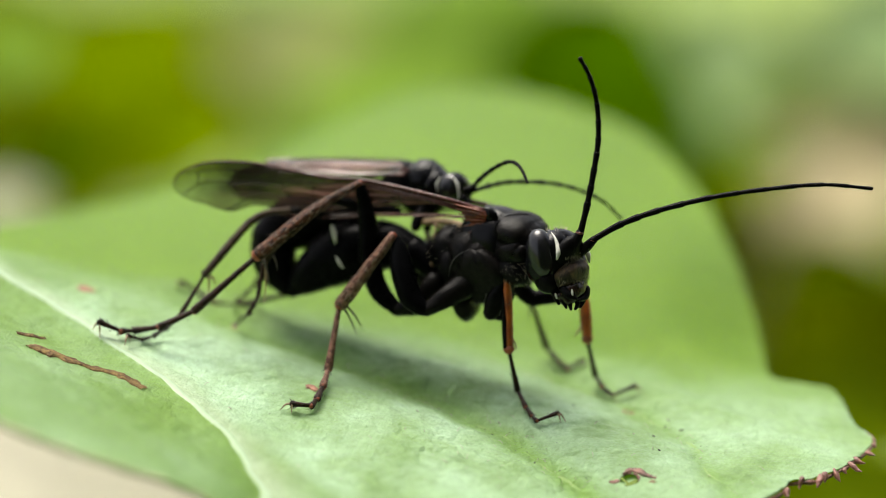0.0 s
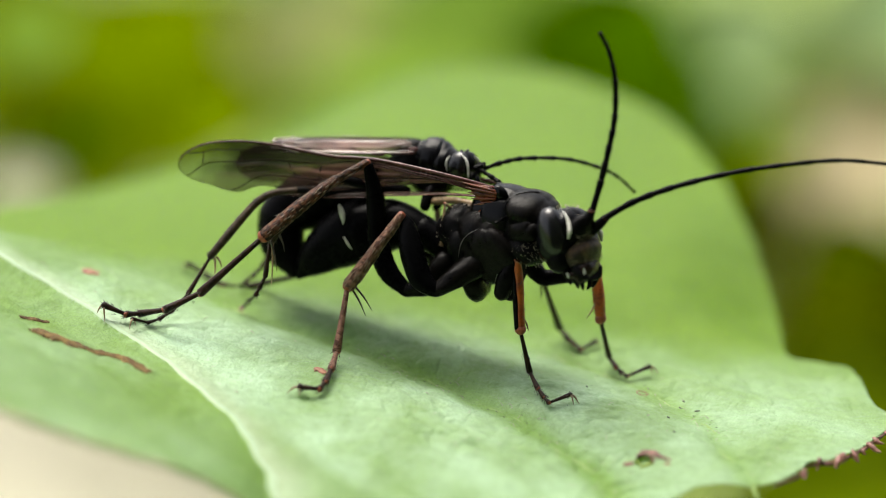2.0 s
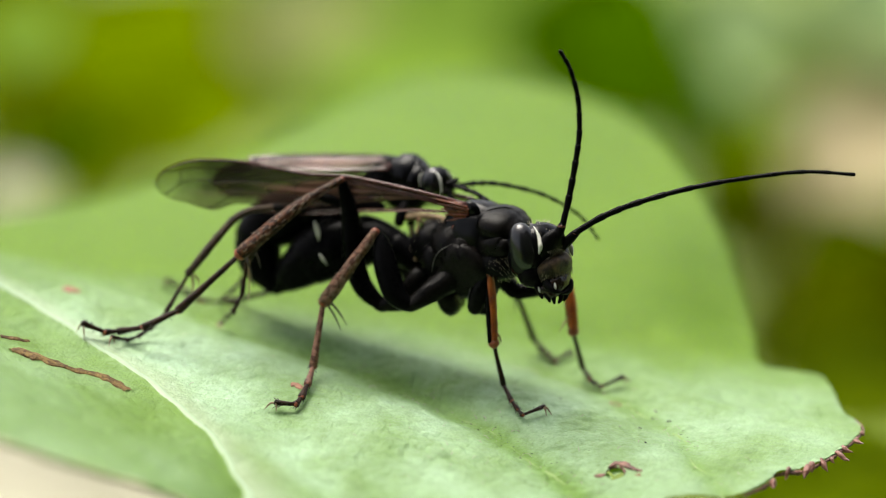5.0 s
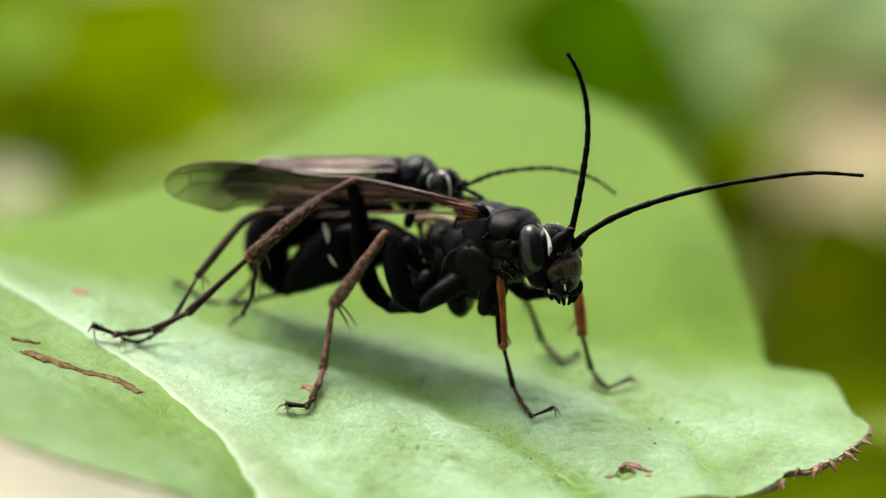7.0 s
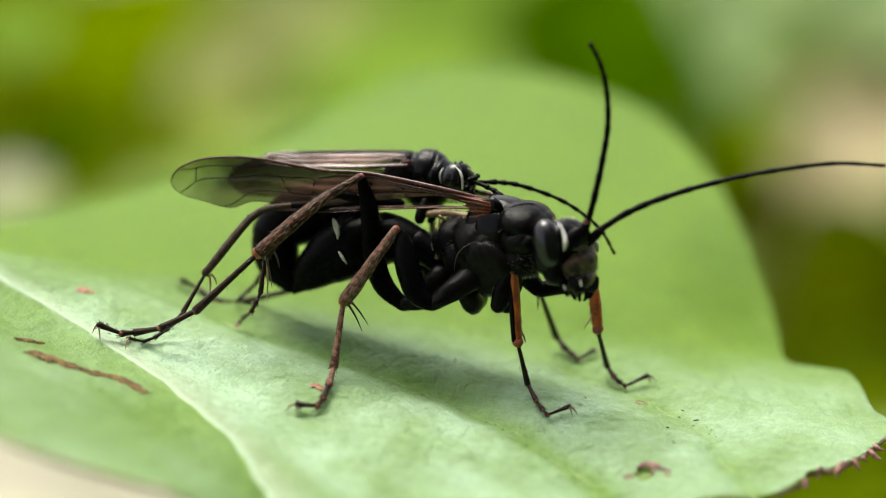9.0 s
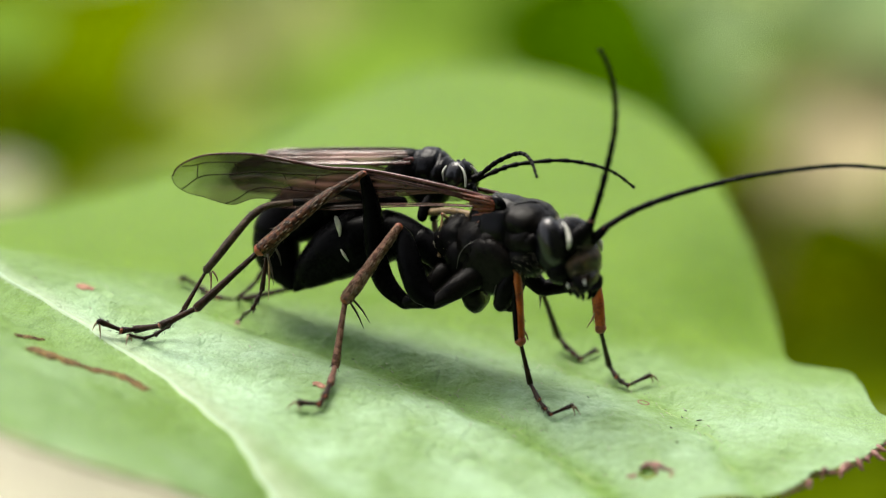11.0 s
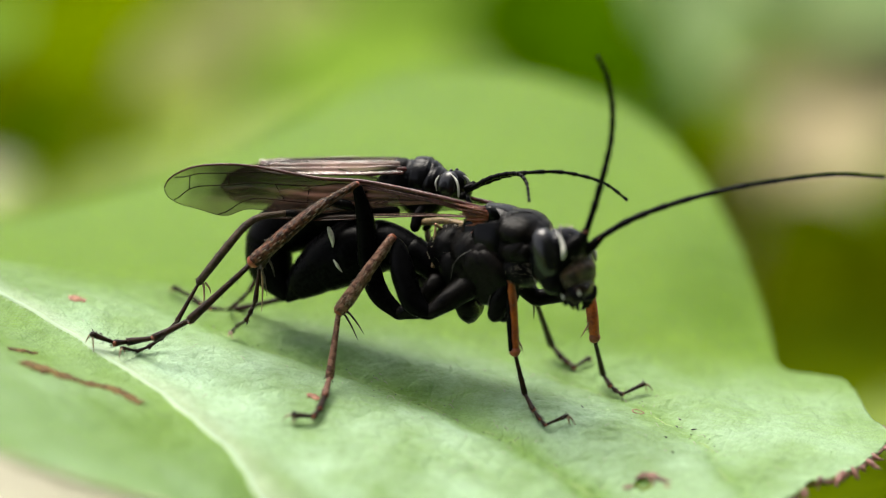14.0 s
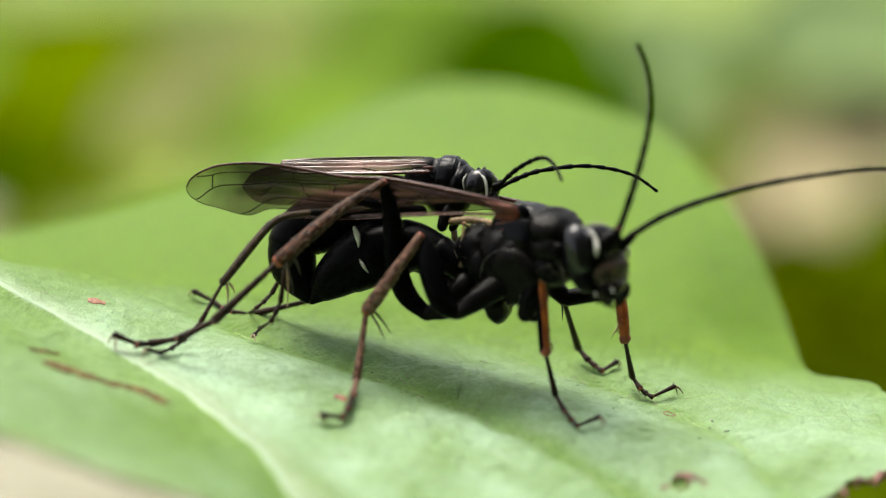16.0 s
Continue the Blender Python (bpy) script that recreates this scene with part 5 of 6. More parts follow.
def build_male():
    w = thing("spider_wasp", (-1.72, 2.76, 6.09), "small black male spider wasp clinging to the female's back", "wasp", "mating pair of wasps")
    part("mesonotum", blob((-0.95, 3.66, 7.56), (0.85, 0.85, 0.82), -14, 10, rough=0.015, seg=56, rings=36, grooves=[((0.1, 1, 0), 0.34, 0.05, 0.04), ((0.1, 1, 0), -0.34, 0.05, 0.04), ((1, 0, 0.2), 0.38, 0.09, 0.05), ((1, 0, 0.2), 0.28, -0.03, 0.04), ((1, 0, 0), -0.5, 0.09, 0.05)]), BLACK, w, "glossy black back plate")
    part("pronotum", blob((-0.55, 3.38, 7.52), (0.5, 0.8, 0.62), -18, 20, rough=0.015, seg=56, rings=36, grooves=[((1, 0, 0.2), -0.1, -0.05, 0.05), ((1, 0, 0.2), 0.2, 0.05, 0.06)]), BLACK, w)
    part("scutellum", blob((-1.69, 3.92, 8.04), (0.36, 0.4, 0.2), -14, 0, rough=0.05), BLACK_SOFT, w)
    part("mesothorax", blob((-1.01, 3.42, 6.97), (0.85, 0.8, 0.75), -14, 5, rough=0.04), BLACK_SOFT, w)
    part("propodeum", blob((-1.94, 3.71, 7.38), (0.7, 0.72, 0.6), -10, -8, rough=0.05), BLACK_SOFT, w)
    part("wing_hinge", blob((-1.68, 3.38, 7.99), (0.24, 0.12, 0.12), 0, 15, rough=0.2, freq=5), COSTA, w)
    head = part("head", blob((0.10, 2.91, 7.53), (0.42, 0.66, 0.56), -42, 12, rough=0.02), BLACK, w, "small black head")
    part("eye", blob((-0.12, 2.68, 7.62), (0.43, 0.3, 0.52), -42, 12, -22, seg=28, rings=18), EYE, head, "glossy black compound eye")
    part("eye", blob((0.41, 3.19, 7.40), (0.43, 0.3, 0.52), -42, 12, 22, seg=28, rings=18), EYE, head)
    part("eye_stripe", tube([(0.02, 2.48, 8.08), (0.18, 2.29, 7.93), (0.26, 2.18, 7.66), (0.26, 2.14, 7.36)], [0.015, 0.04, 0.045, 0.03], 8, 4), IVORY, head, "ivory stripe along the eye")
    part("eye_stripe", tube([(0.45, 2.69, 7.98), (0.61, 2.74, 7.79), (0.67, 2.77, 7.57)], [0.02, 0.05, 0.03], 8, 4), IVORY, head)
    part("eye_stripe", tube([(-0.41, 2.84, 7.93), (-0.53, 2.71, 7.72), (-0.49, 2.62, 7.44)], [0.015, 0.04, 0.015], 8, 4), IVORY, head)
    part("clypeus", blob((0.45, 2.42, 7.31), (0.14, 0.24, 0.14), -42, 25), BLACK_SOFT, head)
    part("mandible", tube([(0.57, 2.31, 7.28), (0.63, 2.20, 7.10), (0.57, 2.20, 6.93)], [0.1, 0.09, 0.03], 8, 4), BLACK, head)
    part("scape", tube([(0.49, 2.36, 7.61), (0.61, 2.37, 7.65), (0.75, 2.39, 7.70)], [0.1, 0.11, 0.1], 8, 3), BLACK_SOFT, head)
    part("scape", tube([(0.57, 2.63, 7.61), (0.69, 2.68, 7.62), (0.82, 2.75, 7.66)], [0.1, 0.11, 0.1], 8, 3), BLACK_SOFT, head)
    for c in ((0.02, 2.99, 8.08), (0.16, 2.88, 8.07), (0.23, 3.14, 8.06)):
        part("ocellus", blob(c, (0.06, 0.06, 0.05), seg=10, rings=7), EYE, head)
    far = antenna(w, [(0.64, 2.68, 7.44), (1.41, 2.89, 7.77), (2.20, 3.06, 7.98), (3.60, 3.30, 8.07), (4.73, 3.46, 7.90), (5.57, 3.47, 7.61), (6.27, 3.41, 7.12)], 0.095, 0.05, 13, (0.64, 2.68, 7.44), BLACK_SOFT, 0.26)
    near = antenna(w, [(0.64, 2.36, 7.59), (1.27, 2.13, 8.34), (1.99, 1.48, 8.94), (2.39, 0.85, 8.93), (2.66, 0.10, 8.57)], 0.095, 0.05, 13, (0.64, 2.36, 7.59), BLACK_SOFT, 0.2)
    rings_of([(-1.98, 3.64, 7.18), (-2.98, 3.82, 6.74), (-4.44, 4.05, 6.22), (-5.65, 4.05, 5.78), (-6.42, 3.87, 5.2), (-6.38, 3.53, 4.27), (-5.87, 2.97, 3.49)], [0.25, 0.64, 0.92, 1.0, 0.86, 0.76, 0.3], w, "abdomen_segment", BLACK_MATTE,
             "glossy black abdomen plate")
    mats = (BLACK_SOFT, MALE_LEG, TARSUS)
    leg(w, "hind_leg", [(-2.54, 2.95, 6.68), (-4.17, 2.53, 6.66), (-5.75, 2.25, 6.77)], [0.2, 0.24, 0.14],
        [(-5.79, 2.25, 6.77), (-6.70, 2.11, 6.66), (-7.31, 1.93, 6.29), (-8.11, 1.54, 5.41), (-8.82, 1.22, 4.58)], [0.11, 0.12, 0.14, 0.155, 0.14],
        [(-8.82, 1.21, 4.56), (-9.56, 0.52, 3.40), (-10.16, 0.42, 2.77), (-10.55, 0.06, 2.62), (-10.90, -0.32, 2.61), (-11.35, -0.89, 2.94)], mats, None, None,
        [((-8.65, 1.15, 4.54), (-8.67, 0.84, 3.74)), ((-8.58, 1.21, 4.56), (-8.40, 1.01, 4.24))], ((-11.44, -1.26, 2.69), (-11.27, -0.83, 2.67)), 50, 21)
    leg(w, "middle_leg", [(-1.93, 2.83, 6.61), (-3.13, 2.11, 7.00), (-4.38, 1.81, 7.35)], [0.2, 0.22, 0.14],
        [(-4.42, 1.81, 7.35), (-5.14, 1.55, 6.90), (-5.95, 1.28, 6.20), (-6.65, 0.91, 5.26)], [0.12, 0.14, 0.15, 0.14],
        [(-6.67, 0.91, 5.24), (-6.83, 0.54, 4.10), (-7.02, 0.42, 3.72), (-7.16, 0.38, 3.45), (-7.63, 2.99, 2.32), (-7.82, 2.46, 2.24)], mats, None, None,
        [((-6.59, 0.80, 5.23), (-6.61, 0.33, 3.79))], ((-7.92, 2.11, 2.19), (-7.76, 2.05, 2.15)), 50, 22)
    leg(w, "fore_leg", [(-0.86, 2.95, 7.00), (-1.10, 2.60, 6.57), (-1.27, 2.36, 6.16)], [0.16, 0.24, 0.2],
        [(-1.00, 2.43, 6.35), (-0.29, 2.15, 6.48), (0.45, 1.73, 6.48)], [0.12, 0.14, 0.12],
        [(0.45, 1.73, 6.48), (0.12, 1.60, 6.40), (-0.28, 1.59, 6.36), (-0.55, 1.54, 6.54), (-0.59, 1.27, 6.03), (-0.65, 1.01, 5.22)], (BLACK_SOFT, HONEY, HONEY), None, None, [], (), 40, 23)
    leg(w, "fore_leg", [(-0.50, 3.80, 6.70), (-0.66, 3.46, 6.31), (-0.87, 3.11, 5.88)], [0.16, 0.22, 0.16],
        [(-0.82, 3.10, 5.84), (-0.78, 2.86, 5.42), (-0.82, 2.59, 4.92)], [0.1, 0.12, 0.1],
        [(-0.82, 2.59, 4.92), (-0.49, 2.80, 5.55), (-0.33, 2.92, 5.94), (-0.08, 2.90, 6.20)], (BLACK_SOFT, HONEY, HONEY), None, None, [], (), 30, 24)
    leg(w, "hind_leg", [(-3.00, 4.44, 6.07), (-4.69, 4.74, 5.69), (-5.95, 4.77, 5.13)], [0.2, 0.22, 0.14],
        [(-5.95, 4.77, 5.13), (-6.58, 4.51, 4.34)], [0.12, 0.14], [(-6.58, 4.51, 4.34), (-7.20, 3.96, 3.31), (-7.50, 3.77, 3.04), (-7.77, 3.70, 2.84), (-8.12, 4.85, 2.22)], mats, None, None, [], (), 30, 25)
    wing(w, "fore_wing", [(-1.68, 3.15, 7.93), (-3.36, 3.23, 7.86), (-5.01, 3.43, 7.82), (-6.26, 3.73, 7.78), (-6.87, 4.16, 7.80)],
         [(-1.85, 3.87, 8.19), (-3.39, 4.26, 8.10), (-5.06, 4.45, 8.04), (-6.30, 4.53, 7.97), (-6.82, 4.49, 7.84)], WING_MALE, WING_VEINS, 0.05, "rosy brown translucent fore wing folded over the back", 0.08, (0, -0.3, 1), 0.07)
    wing(w, "fore_wing", [(-1.72, 5.35, 7.58), (-3.44, 5.54, 7.53), (-5.12, 5.74, 7.47), (-6.38, 5.74, 7.47), (-6.87, 5.56, 7.57)],
         [(-1.82, 4.28, 8.17), (-3.40, 4.47, 8.12), (-5.07, 4.66, 8.04), (-6.32, 4.73, 7.94), (-6.79, 4.99, 7.77)], WING_MALE, WING_VEINS, 0.05, "", 0.08, (0, 0, 1), 0.07)
    return far, near


FEMALE_UP, FEMALE_OUT = build_female()
MALE_FAR, MALE_NEAR = build_male()


# ---- surroundings ----
def shrub_leaf(center, length, width, tilt, spin, mat, label=""):
    """A broad leaf of the undergrowth: cupped blade with a rippled margin, and its midrib."""
    ob = thing("shrub_leaf", center, label, "leaf", "undergrowth leaves")
    m = Matrix.Translation(center) @ pose(0, 0, 0, tilt) @ pose(0, 0, 0, 0, 0, spin)
    n, k = 26, 12
    bm = bmesh.new()
    f = lambda u, v: m @ Vector((length * (u - 0.5), width * v * 0.5 * (math.sin(math.pi * u ** 0.8) ** 0.75) * (1 + 0.04 * math.sin(u * 60)),
                                 -0.1 * length * (2 * u - 1) ** 2 + 0.12 * width * v * v + 0.02 * width * math.cos(v * 9 + u * 25)))
    for off in (0.0, -0.25):
        rows = [[bm.verts.new(f(i / n, 2 * j / k - 1) + m.to_3x3() @ Vector((0, 0, off))) for j in range(k + 1)] for i in range(n + 1)]
        for a, b in zip(rows, rows[1:]):
            for j in range(k):
                bm.faces.new((a[j], a[j + 1], b[j + 1], b[j]))
    part("blade", bm, mat, ob)
    part("midrib", tube([f(i / 12, 0) for i in range(13)], [0.4 - 0.02 * i for i in range(13)], 8, 2), mat, ob)
    foot = f(0.0, 0)
    part("stem", tube([foot, foot + Vector((-3, 4, -12)), foot + Vector((-5, 8, -45)), (foot.x - 6, foot.y + 10, -304)], [0.35, 0.4, 0.5, 0.7], 8, 5), mat, ob)
    return ob


G_OLIVE = leaf_material("olive_leaf", (0.12, 0.185, 0.0), (0.17, 0.245, 0.0), (0.21, 0.32, 0.0), 1, 0.7, spec=0.0)
G_YELLOW = leaf_material("yellow_green_leaf", (0.13, 0.195, 0.0), (0.2, 0.28, 0.002), (0.22, 0.33, 0.0), 1, 0.7, spec=0.0)
G_FRESH = leaf_material("fresh_green_leaf", (0.18, 0.31, 0.03), (0.26, 0.41, 0.07), (0.27, 0.46, 0.03), 1, 0.7, spec=0.0)
G_MOSS = leaf_material("mossy_leaf", (0.1, 0.15, 0.0), (0.16, 0.22, 0.008), (0.16, 0.26, 0.0), 1, 0.7, spec=0.0)
G_TAN = leaf_material("tan_leaf", (0.27, 0.3, 0.1), (0.4, 0.42, 0.18), (0.3, 0.34, 0.1), 1, 0.7, spec=0.0)
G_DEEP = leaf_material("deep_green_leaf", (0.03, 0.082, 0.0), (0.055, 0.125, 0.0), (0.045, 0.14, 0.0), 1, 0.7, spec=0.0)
G_GREY = leaf_material("grey_green_leaf", (0.18, 0.28, 0.1), (0.31, 0.42, 0.2), (0.22, 0.33, 0.11), 1, 0.7, spec=0.0)
G_PALE = leaf_material("pale_dry_leaf", (0.44, 0.38, 0.22), (0.56, 0.49, 0.31), (0.43, 0.38, 0.22), 1, 0.7, spec=0.0)
G_WHITE = leaf_material("whitish_leaf", (0.52, 0.5, 0.38), (0.62, 0.6, 0.48), (0.55, 0.54, 0.4), 1, 0.7, spec=0.0)
# olive leaves in shade: the shade is put into this darker colour
G_SHADE = leaf_material("shade_tinted_olive_leaf", (0.05, 0.07, 0.0), (0.085, 0.11, 0.001), (0.08, 0.12, 0.0), 1, 0.7, spec=0.0)
SOIL = material("woodland_floor", (0.1, 0.16, 0.025), 0.9, color2=(0.2, 0.27, 0.05), scale=0.008, detail=8, bump=0.5, bump_scale=0.3)
SKY_BLOCK = material("sky_block_green", (0.008, 0.014, 0.005), 0.8, color2=(0.03, 0.045, 0.012), scale=0.05, detail=8, bump=0.8, bump_scale=0.4)

UNDERGROWTH = [
    ((-42.98, 265.06, -55.85), 49.5, 27.0, 28, 84, G_OLIVE, "olive green leaf of a shrub"),
    ((-60.48, 306.43, -60.56), 33.8, 32.6, 28, 20, G_YELLOW, "yellowish green leaf of a shrub"),
    ((-35.55, 304.60, -58.43), 27.0, 27.1, 28, 60, G_YELLOW, "yellowish green leaf of a shrub"),
    ((-31.13, 254.18, -57.26), 21.8, 21.2, 28, 30, G_OLIVE, "olive green leaf of a shrub"),
    ((-23.02, 330.36, -64.57), 31.8, 27.4, 28, 20, G_GREY, "grey green leaf of a shrub"),
    ((-9.39, 305.16, -64.47), 49.5, 38.0, 28, 10, G_FRESH, "fresh green leaf of a shrub"),
    ((6.44, 318.39, -62.59), 40.7, 38.2, 28, -30, G_FRESH, "fresh green leaf of a shrub"),
    ((18.5, 252.63, -47.50), 36.0, 24.0, 28, 80, G_DEEP, "deep green leaf of a shrub"),
    ((39.27, 282.80, -55.62), 31.2, 24.3, 28, 0, G_GREY, "grey green leaf of a shrub"),
    ((26.09, 259.05, -58.83), 30.9, 18.7, 28, -40, G_DEEP, "deep green leaf of a shrub"),
    ((51.58, 303.38, -69.96), 27.0, 21.7, 28, 10, G_GREY, "grey green leaf of a shrub"),
    ((51.09, 248.00, -61.75), 20.9, 21.2, 28, 40, G_PALE, "pale dry beige leaf of a shrub"),
    ((62.71, 306.18, -61.34), 22.5, 27.1, 28, 30, G_TAN, "dull tan leaf of a shrub"),
    ((43.16, 283.46, -76.88), 29.1, 21.6, 28, 60, G_SHADE, "olive leaf of a shrub with shade put into its colour"),
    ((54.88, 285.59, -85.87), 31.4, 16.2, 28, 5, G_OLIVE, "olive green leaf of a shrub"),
    ((52.41, 255.77, -84.44), 31.0, 21.3, 28, -10, G_SHADE, "olive leaf of a shrub with shade put into its colour"),
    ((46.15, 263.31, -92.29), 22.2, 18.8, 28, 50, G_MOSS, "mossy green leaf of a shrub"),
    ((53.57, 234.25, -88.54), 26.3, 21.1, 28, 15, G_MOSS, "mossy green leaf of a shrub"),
    ((-50.19, 226.05, -51.63), 21.3, 15.7, 28, -60, G_SHADE, "olive leaf of a shrub with shade put into its colour"),
    ((-53.40, 237.80, -62.07), 14.2, 13.3, 28, 10, G_GREY, "grey green leaf of a shrub"),
    ((-44.83, 229.23, -57.40), 29.1, 17.5, 28, 0, G_MOSS, "mossy green leaf of a shrub"),
    ((-39.84, 285.29, -71.24), 29.1, 19.0, 28, 20, G_OLIVE, "olive green leaf of a shrub"),
    ((27.30, 148.78, -21.52), 8.5, 7.0, 28, 10, G_GREY, "grey green leaf of a shrub"),
    ((20.30, 147.54, -25.33), 8.0, 5.5, 28, 70, G_DEEP, "deep green leaf of a shrub"),
    ((-9.70, 149.16, -20.33), 10.0, 6.0, 28, 10, G_TAN, "dull tan leaf of a shrub"),
    ((-37.45, 148.55, -22.23), 8.5, 8.0, 28, 80, G_FRESH, "fresh green leaf of a shrub"),
    ((32.03, 157.33, -27.57), 9.0, 4.0, 28, 25, G_MOSS, "mossy green leaf of a shrub"),
    ((33.41, 135.98, -28.54), 8.0, 6.5, 28, 60, G_PALE, "pale dry beige leaf of a shrub"),
    ((10.40, 128.56, -19.04), 9.0, 6.0, 28, 75, G_DEEP, "deep green leaf of a shrub"),
    ((-31.41, 157.49, -27.07), 13.0, 6.5, 28, 88, G_OLIVE, "olive green leaf of a shrub"),
    ((-32.09, 106.06, -23.56), 6.0, 4.0, 28, 20, G_WHITE, "whitish leaf of a shrub"),
    ((-31.00, 126.35, -25.82), 9.0, 4.5, 28, 10, G_DEEP, "deep green leaf of a shrub"),
    ((26.69, 135.98, -28.54), 9.0, 5.0, 28, 40, G_OLIVE, "olive green leaf of a shrub"),
    ((33.41, 133.76, -35.39), 8.0, 5.0, 28, 15, G_OLIVE, "olive green leaf of a shrub"),
    ((28.42, 113.05, -34.39), 8.0, 4.5, 28, 70, G_SHADE, "olive leaf of a shrub with shade put into its colour"),
    ((-20.0, 60.0, -28.0), 36, 22, 28, -20, G_WHITE, "whitish leaf lying below the large leaf"),
    ((-31.0, 66.0, -31.0), 30, 20, 28, 30, G_WHITE, "whitish leaf lying below the large leaf"),
    ((20.05, 33.98, -18.85), 15, 8, 30, 20, G_MOSS, "mossy green leaf below the large leaf"),
    ((25.5, 224.0, -50.5), 22, 9, 28, -25, G_DEEP, "deep green leaf of a shrub"),
    ((-22.7, 292.9, -57.0), 20, 16, 28, 15, G_TAN, "dull tan leaf of a shrub"),
    ((67.0, 297.0, -53.0), 32, 26, 28, 20, G_GREY, "grey green leaf of a shrub"),
    ((72.0, 287.0, -65.0), 26, 22, 28, 35, G_PALE, "pale dry beige leaf of a shrub"),
    ((75.0, 274.0, -77.0), 26, 19, 28, 10, G_OLIVE, "olive green leaf of a shrub"),
    ((71.0, 257.0, -84.0), 27, 19, 28, 0, G_SHADE, "olive leaf of a shrub with shade put into its colour"),
    ((68.0, 244.0, -91.0), 25, 17, 28, 20, G_MOSS, "mossy green leaf of a shrub"),
]
for c, l, wd, tilt, spin, mat, label in UNDERGROWTH:
    shrub_leaf(c, l, wd, tilt, spin, mat, label)


# a pale leaf that a breath of wind lifts into view
BREEZE_LEAF = shrub_leaf((-26.2, 226.2, -68.0), 14, 12, 28, 15, G_TAN, "pale tan leaf that the wind lifts")


def build_setting():
    bm = bmesh.new()
    bmesh.ops.create_grid(bm, x_segments=80, y_segments=80, size=60)
    for v in bm.verts:
        v.co.z = -0.3 + 0.004 * noise.noise(v.co * 3)
    me = bpy.data.meshes.new("ground")
    bm.to_mesh(me)
    bm.free()
    me.materials.append(SOIL)
    tagged(new("ground", me), "green woodland floor far below the leaf", "ground", kind="structure")
    # unseen bank added behind the camera to keep skylight off the near side
    bm = bmesh.new()
    rows = []
    for i in range(61):
        a = radians(85 + 127 * i / 60)
        rows.append([bm.verts.new((math.sin(a) * (330 + 18 * noise.noise(Vector((i * 0.6, j * 0.7, 0)))) * MM, math.cos(a) * (330 + 18 * noise.noise(Vector((i * 0.6, j * 0.7, 5)))) * MM,
                                   (-310 + 26 * j + 14 * noise.noise(Vector((i * 0.9, j * 0.5, 9)))) * MM)) for j in range(37)])
    for a, b in zip(rows, rows[1:]):
        for j in range(36):
            bm.faces.new((a[j], a[j + 1], b[j + 1], b[j]))
    me = bpy.data.meshes.new("backdrop")
    bm.to_mesh(me)
    bm.free()
    me.materials.append(SKY_BLOCK)
    tagged(new("backdrop", me), "unseen dark green bank added to block skylight", "foliage", kind="structure")


build_setting()


# ---- movement: the antennae ----
def turned(ob, axis, degrees):
    return Matrix.Translation(ob.location) @ Matrix.Rotation(radians(degrees), 4, axis)


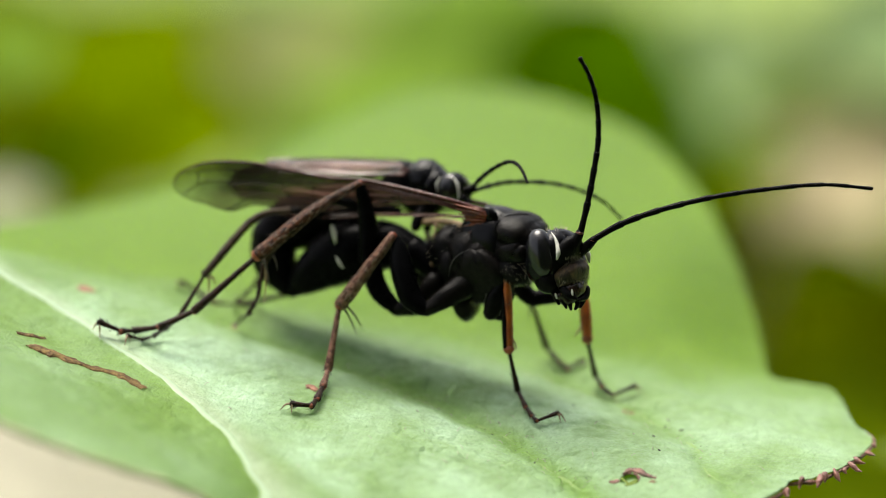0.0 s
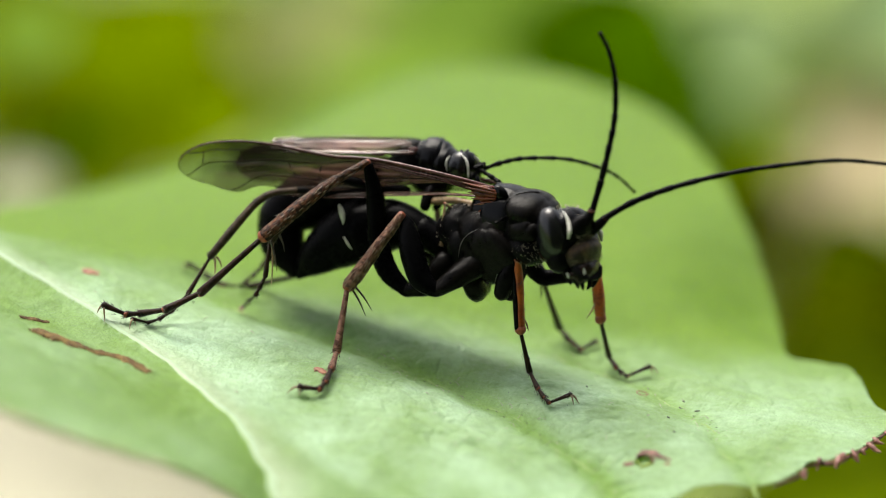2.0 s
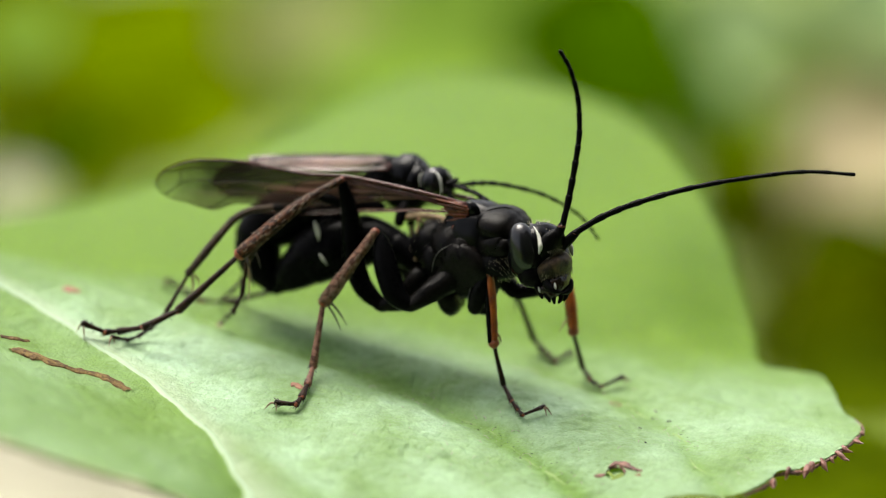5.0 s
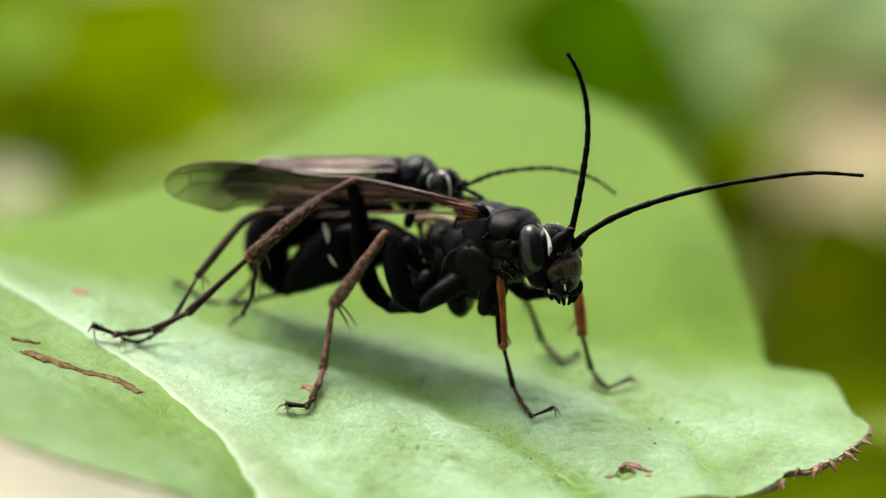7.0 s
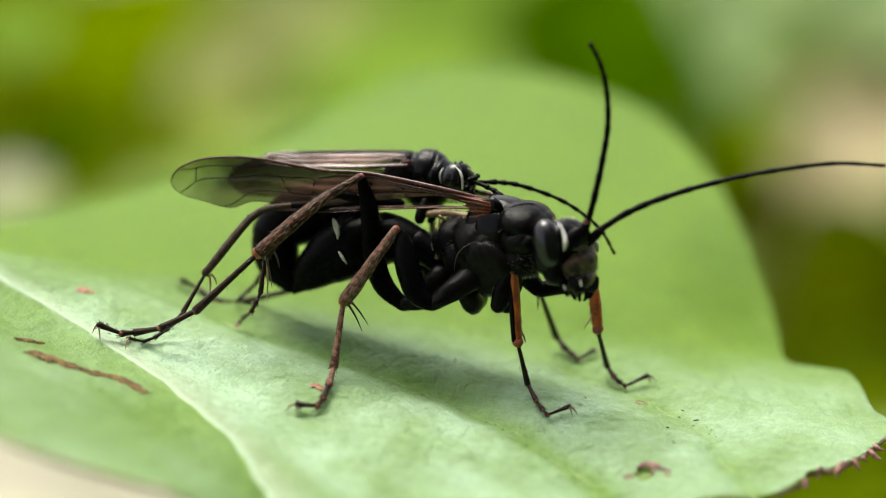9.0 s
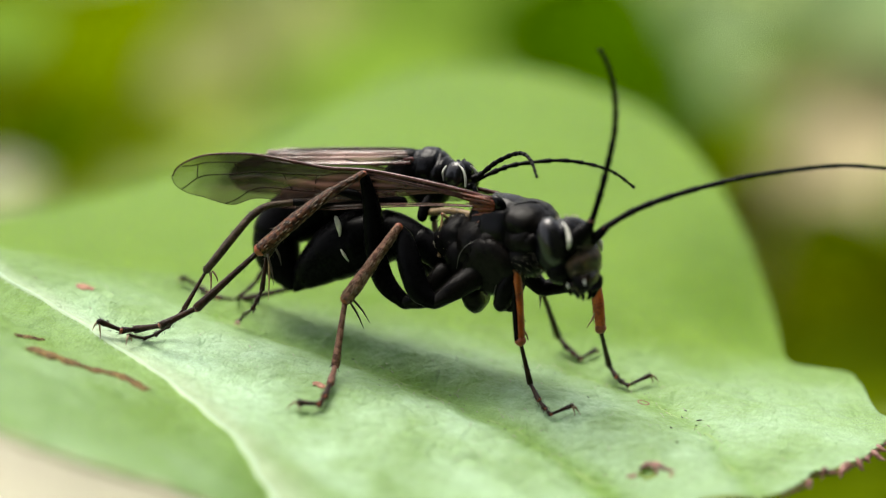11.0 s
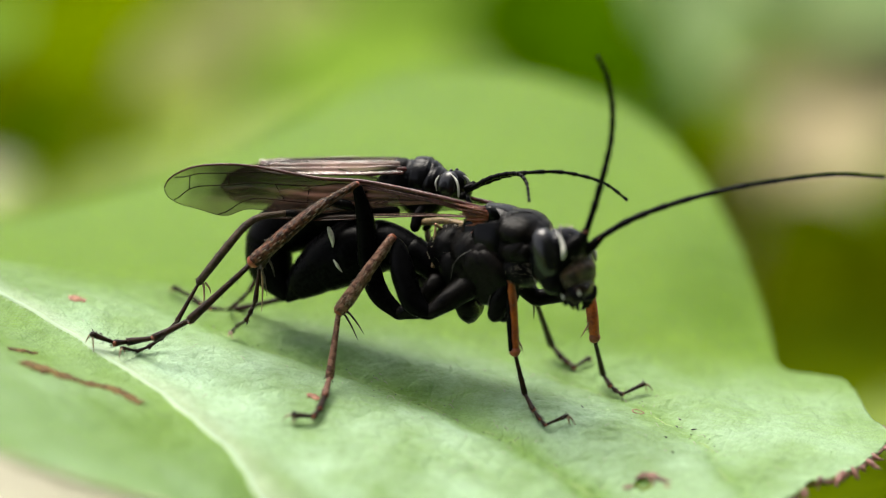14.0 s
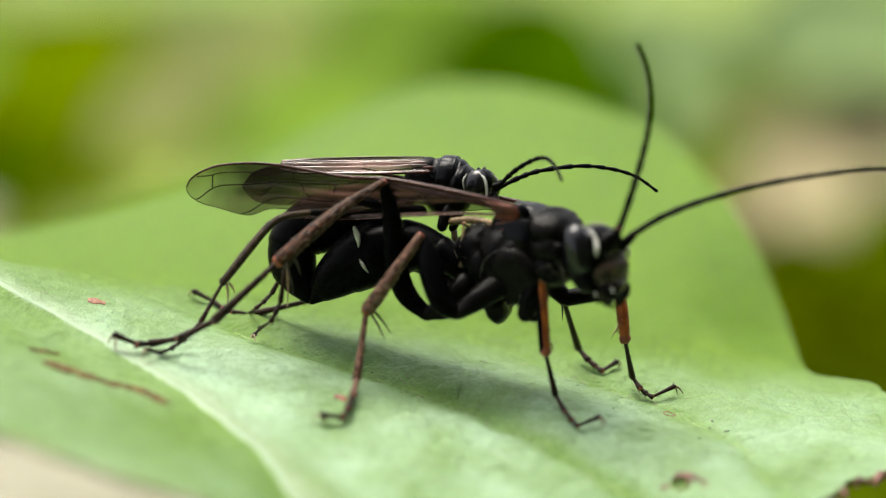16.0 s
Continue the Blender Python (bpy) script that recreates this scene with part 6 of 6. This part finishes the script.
def motions():
    axis = Vector((0, 0.951, -0.309))
    beat_far = [(0, 7.5), (0.1, 6), (0.2, -1.5), (0.3, 0), (0.4, -1), (0.5, 10), (0.6, 1.5), (0.7, 3), (0.8, -2.5), (0.9, 3.5), (1, -1.5), (1.1, 8), (1.2, 16), (1.3, 23), (1.4, 22.6), (1.5, 18), (1.6, 11), (1.7, 3), (1.8, 11), (1.9, 24), (2, 6), (2.2, 2), (2.5, 14), (2.7, 4), (3, 8.7), (3.3, 4), (3.5, 12), (3.8, 6), (4, 3.6), (4.4, 3), (4.8, 12), (5.1, 20), (5.4, 6), (5.8, 2), (6.2, 9), (6.5, 11.6), (6.8, 3), (7, 1), (7.1, 5), (7.2, 3), (7.3, 2), (7.4, 3), (7.5, 1), (7.6, 13), (7.8, 5), (8, 3), (8.3, 6), (8.5, 14.5), (8.8, 21), (9, 26), (9.2, 3.7), (9.6, 2), (10, 12), (10.4, 20), (10.8, 5), (11.1, 1), (11.3, 0), (11.5, 22), (11.7, 14), (12, 21), (12.3, 5), (12.5, 1.5), (12.8, 18), (13, 6), (13.5, 6.7), (14, 3), (14.5, 1), (15, 1.5), (15.5, 0), (16, 0)]
    beat_near = [(0, 0), (0.1, 0), (0.2, 0), (0.3, 0), (0.4, -4), (0.5, 60), (0.6, 75), (0.7, 55), (0.8, 40), (0.9, 80), (1, 75), (1.1, 35), (1.2, 55), (1.3, 50), (1.4, 55), (1.5, 60), (1.6, 38), (1.7, 45), (1.8, 70), (1.9, 60), (2, 80), (2.2, 40), (2.5, -15), (2.7, -5), (3, 5), (3.5, 0), (4, 25), (4.4, 5), (4.8, 40), (5.1, 70), (5.4, 20), (5.8, 0), (6.2, 8), (6.5, -5), (6.8, 40), (7, 75), (7.1, 80), (7.2, 70), (7.3, -30), (7.4, 0), (7.5, 20), (7.6, 15), (8, 25), (8.3, -5), (8.5, 70), (8.8, 60), (9, 72), (9.2, -28), (9.6, 0), (10, 35), (10.4, 65), (10.8, 20), (11.1, 5), (11.3, 10), (11.5, 8), (11.7, 30), (12, 60), (12.3, 25), (12.5, 15), (12.8, 60), (13, 5), (13.5, 15), (14, 20), (14.5, 8), (15, 5), (15.5, 5), (16, 3)]
    for ob, beats in ((MALE_FAR, beat_far), (MALE_NEAR, beat_near)):
        rest = Vector(ob.location)
        walk(ob, [(t, Matrix.Translation(rest) @ Matrix.Rotation(radians(a), 4, axis)) for t, a in beats])
    low = Vector(BREEZE_LEAF.location)
    lift = lambda up: Matrix.Translation(low + Vector((0, 0, up * MM)))
    walk(BREEZE_LEAF, [(0, lift(0)), (7.0, lift(0)), (7.2, lift(8)), (7.5, lift(21)), (8.0, lift(22)), (9.2, lift(21)), (11.3, lift(22)), (14.5, lift(21)), (16, lift(20.5))])
    sway_up = [(0, 0.3), (0.5, 0.5), (1, 0.3), (1.5, 0.7), (2, 3.4), (2.5, 0.8), (3, 0.3), (3.5, 2.2), (4, 0), (5.2, 1), (6.5, 0.8), (7, 0.2), (7.5, -0.4), (8, -0.5), (8.5, 1.6), (9, 2.7), (10.2, 3.2), (11.5, 4), (12, 4.7), (12.5, 3.5), (13, 3.6), (13.5, 3.5), (14, 5.1), (14.5, 6.2), (15, 5.6), (15.5, 6.2), (16, 7.2)]
    sway_out = [(0, 0.4), (0.5, 0.4), (1, 0.5), (1.5, 0.4), (2, 0.5), (2.5, 0.5), (3, 0.3), (3.5, 0.4), (4, 0), (6.5, 0.1), (7, -0.1), (7.5, -0), (8, -0.1), (8.5, -0.5), (9, -0.4), (11.5, 0.3), (16, 0)]
    for ob, sways in ((FEMALE_UP, sway_up), (FEMALE_OUT, sway_out)):
        rest = Vector(ob.location)
        nod = lambda t: 13.0 * float(np.interp(t, (9.2, 11.3, 13.6, 14.5), (0, 1, 1, 0))) if ob is FEMALE_UP else 0.0
        walk(ob, [(t, Matrix.Translation(rest) @ Matrix.Rotation(radians(a), 4, axis) @ Matrix.Rotation(radians(nod(t)), 4, "X")) for t, a in sways])


motions()
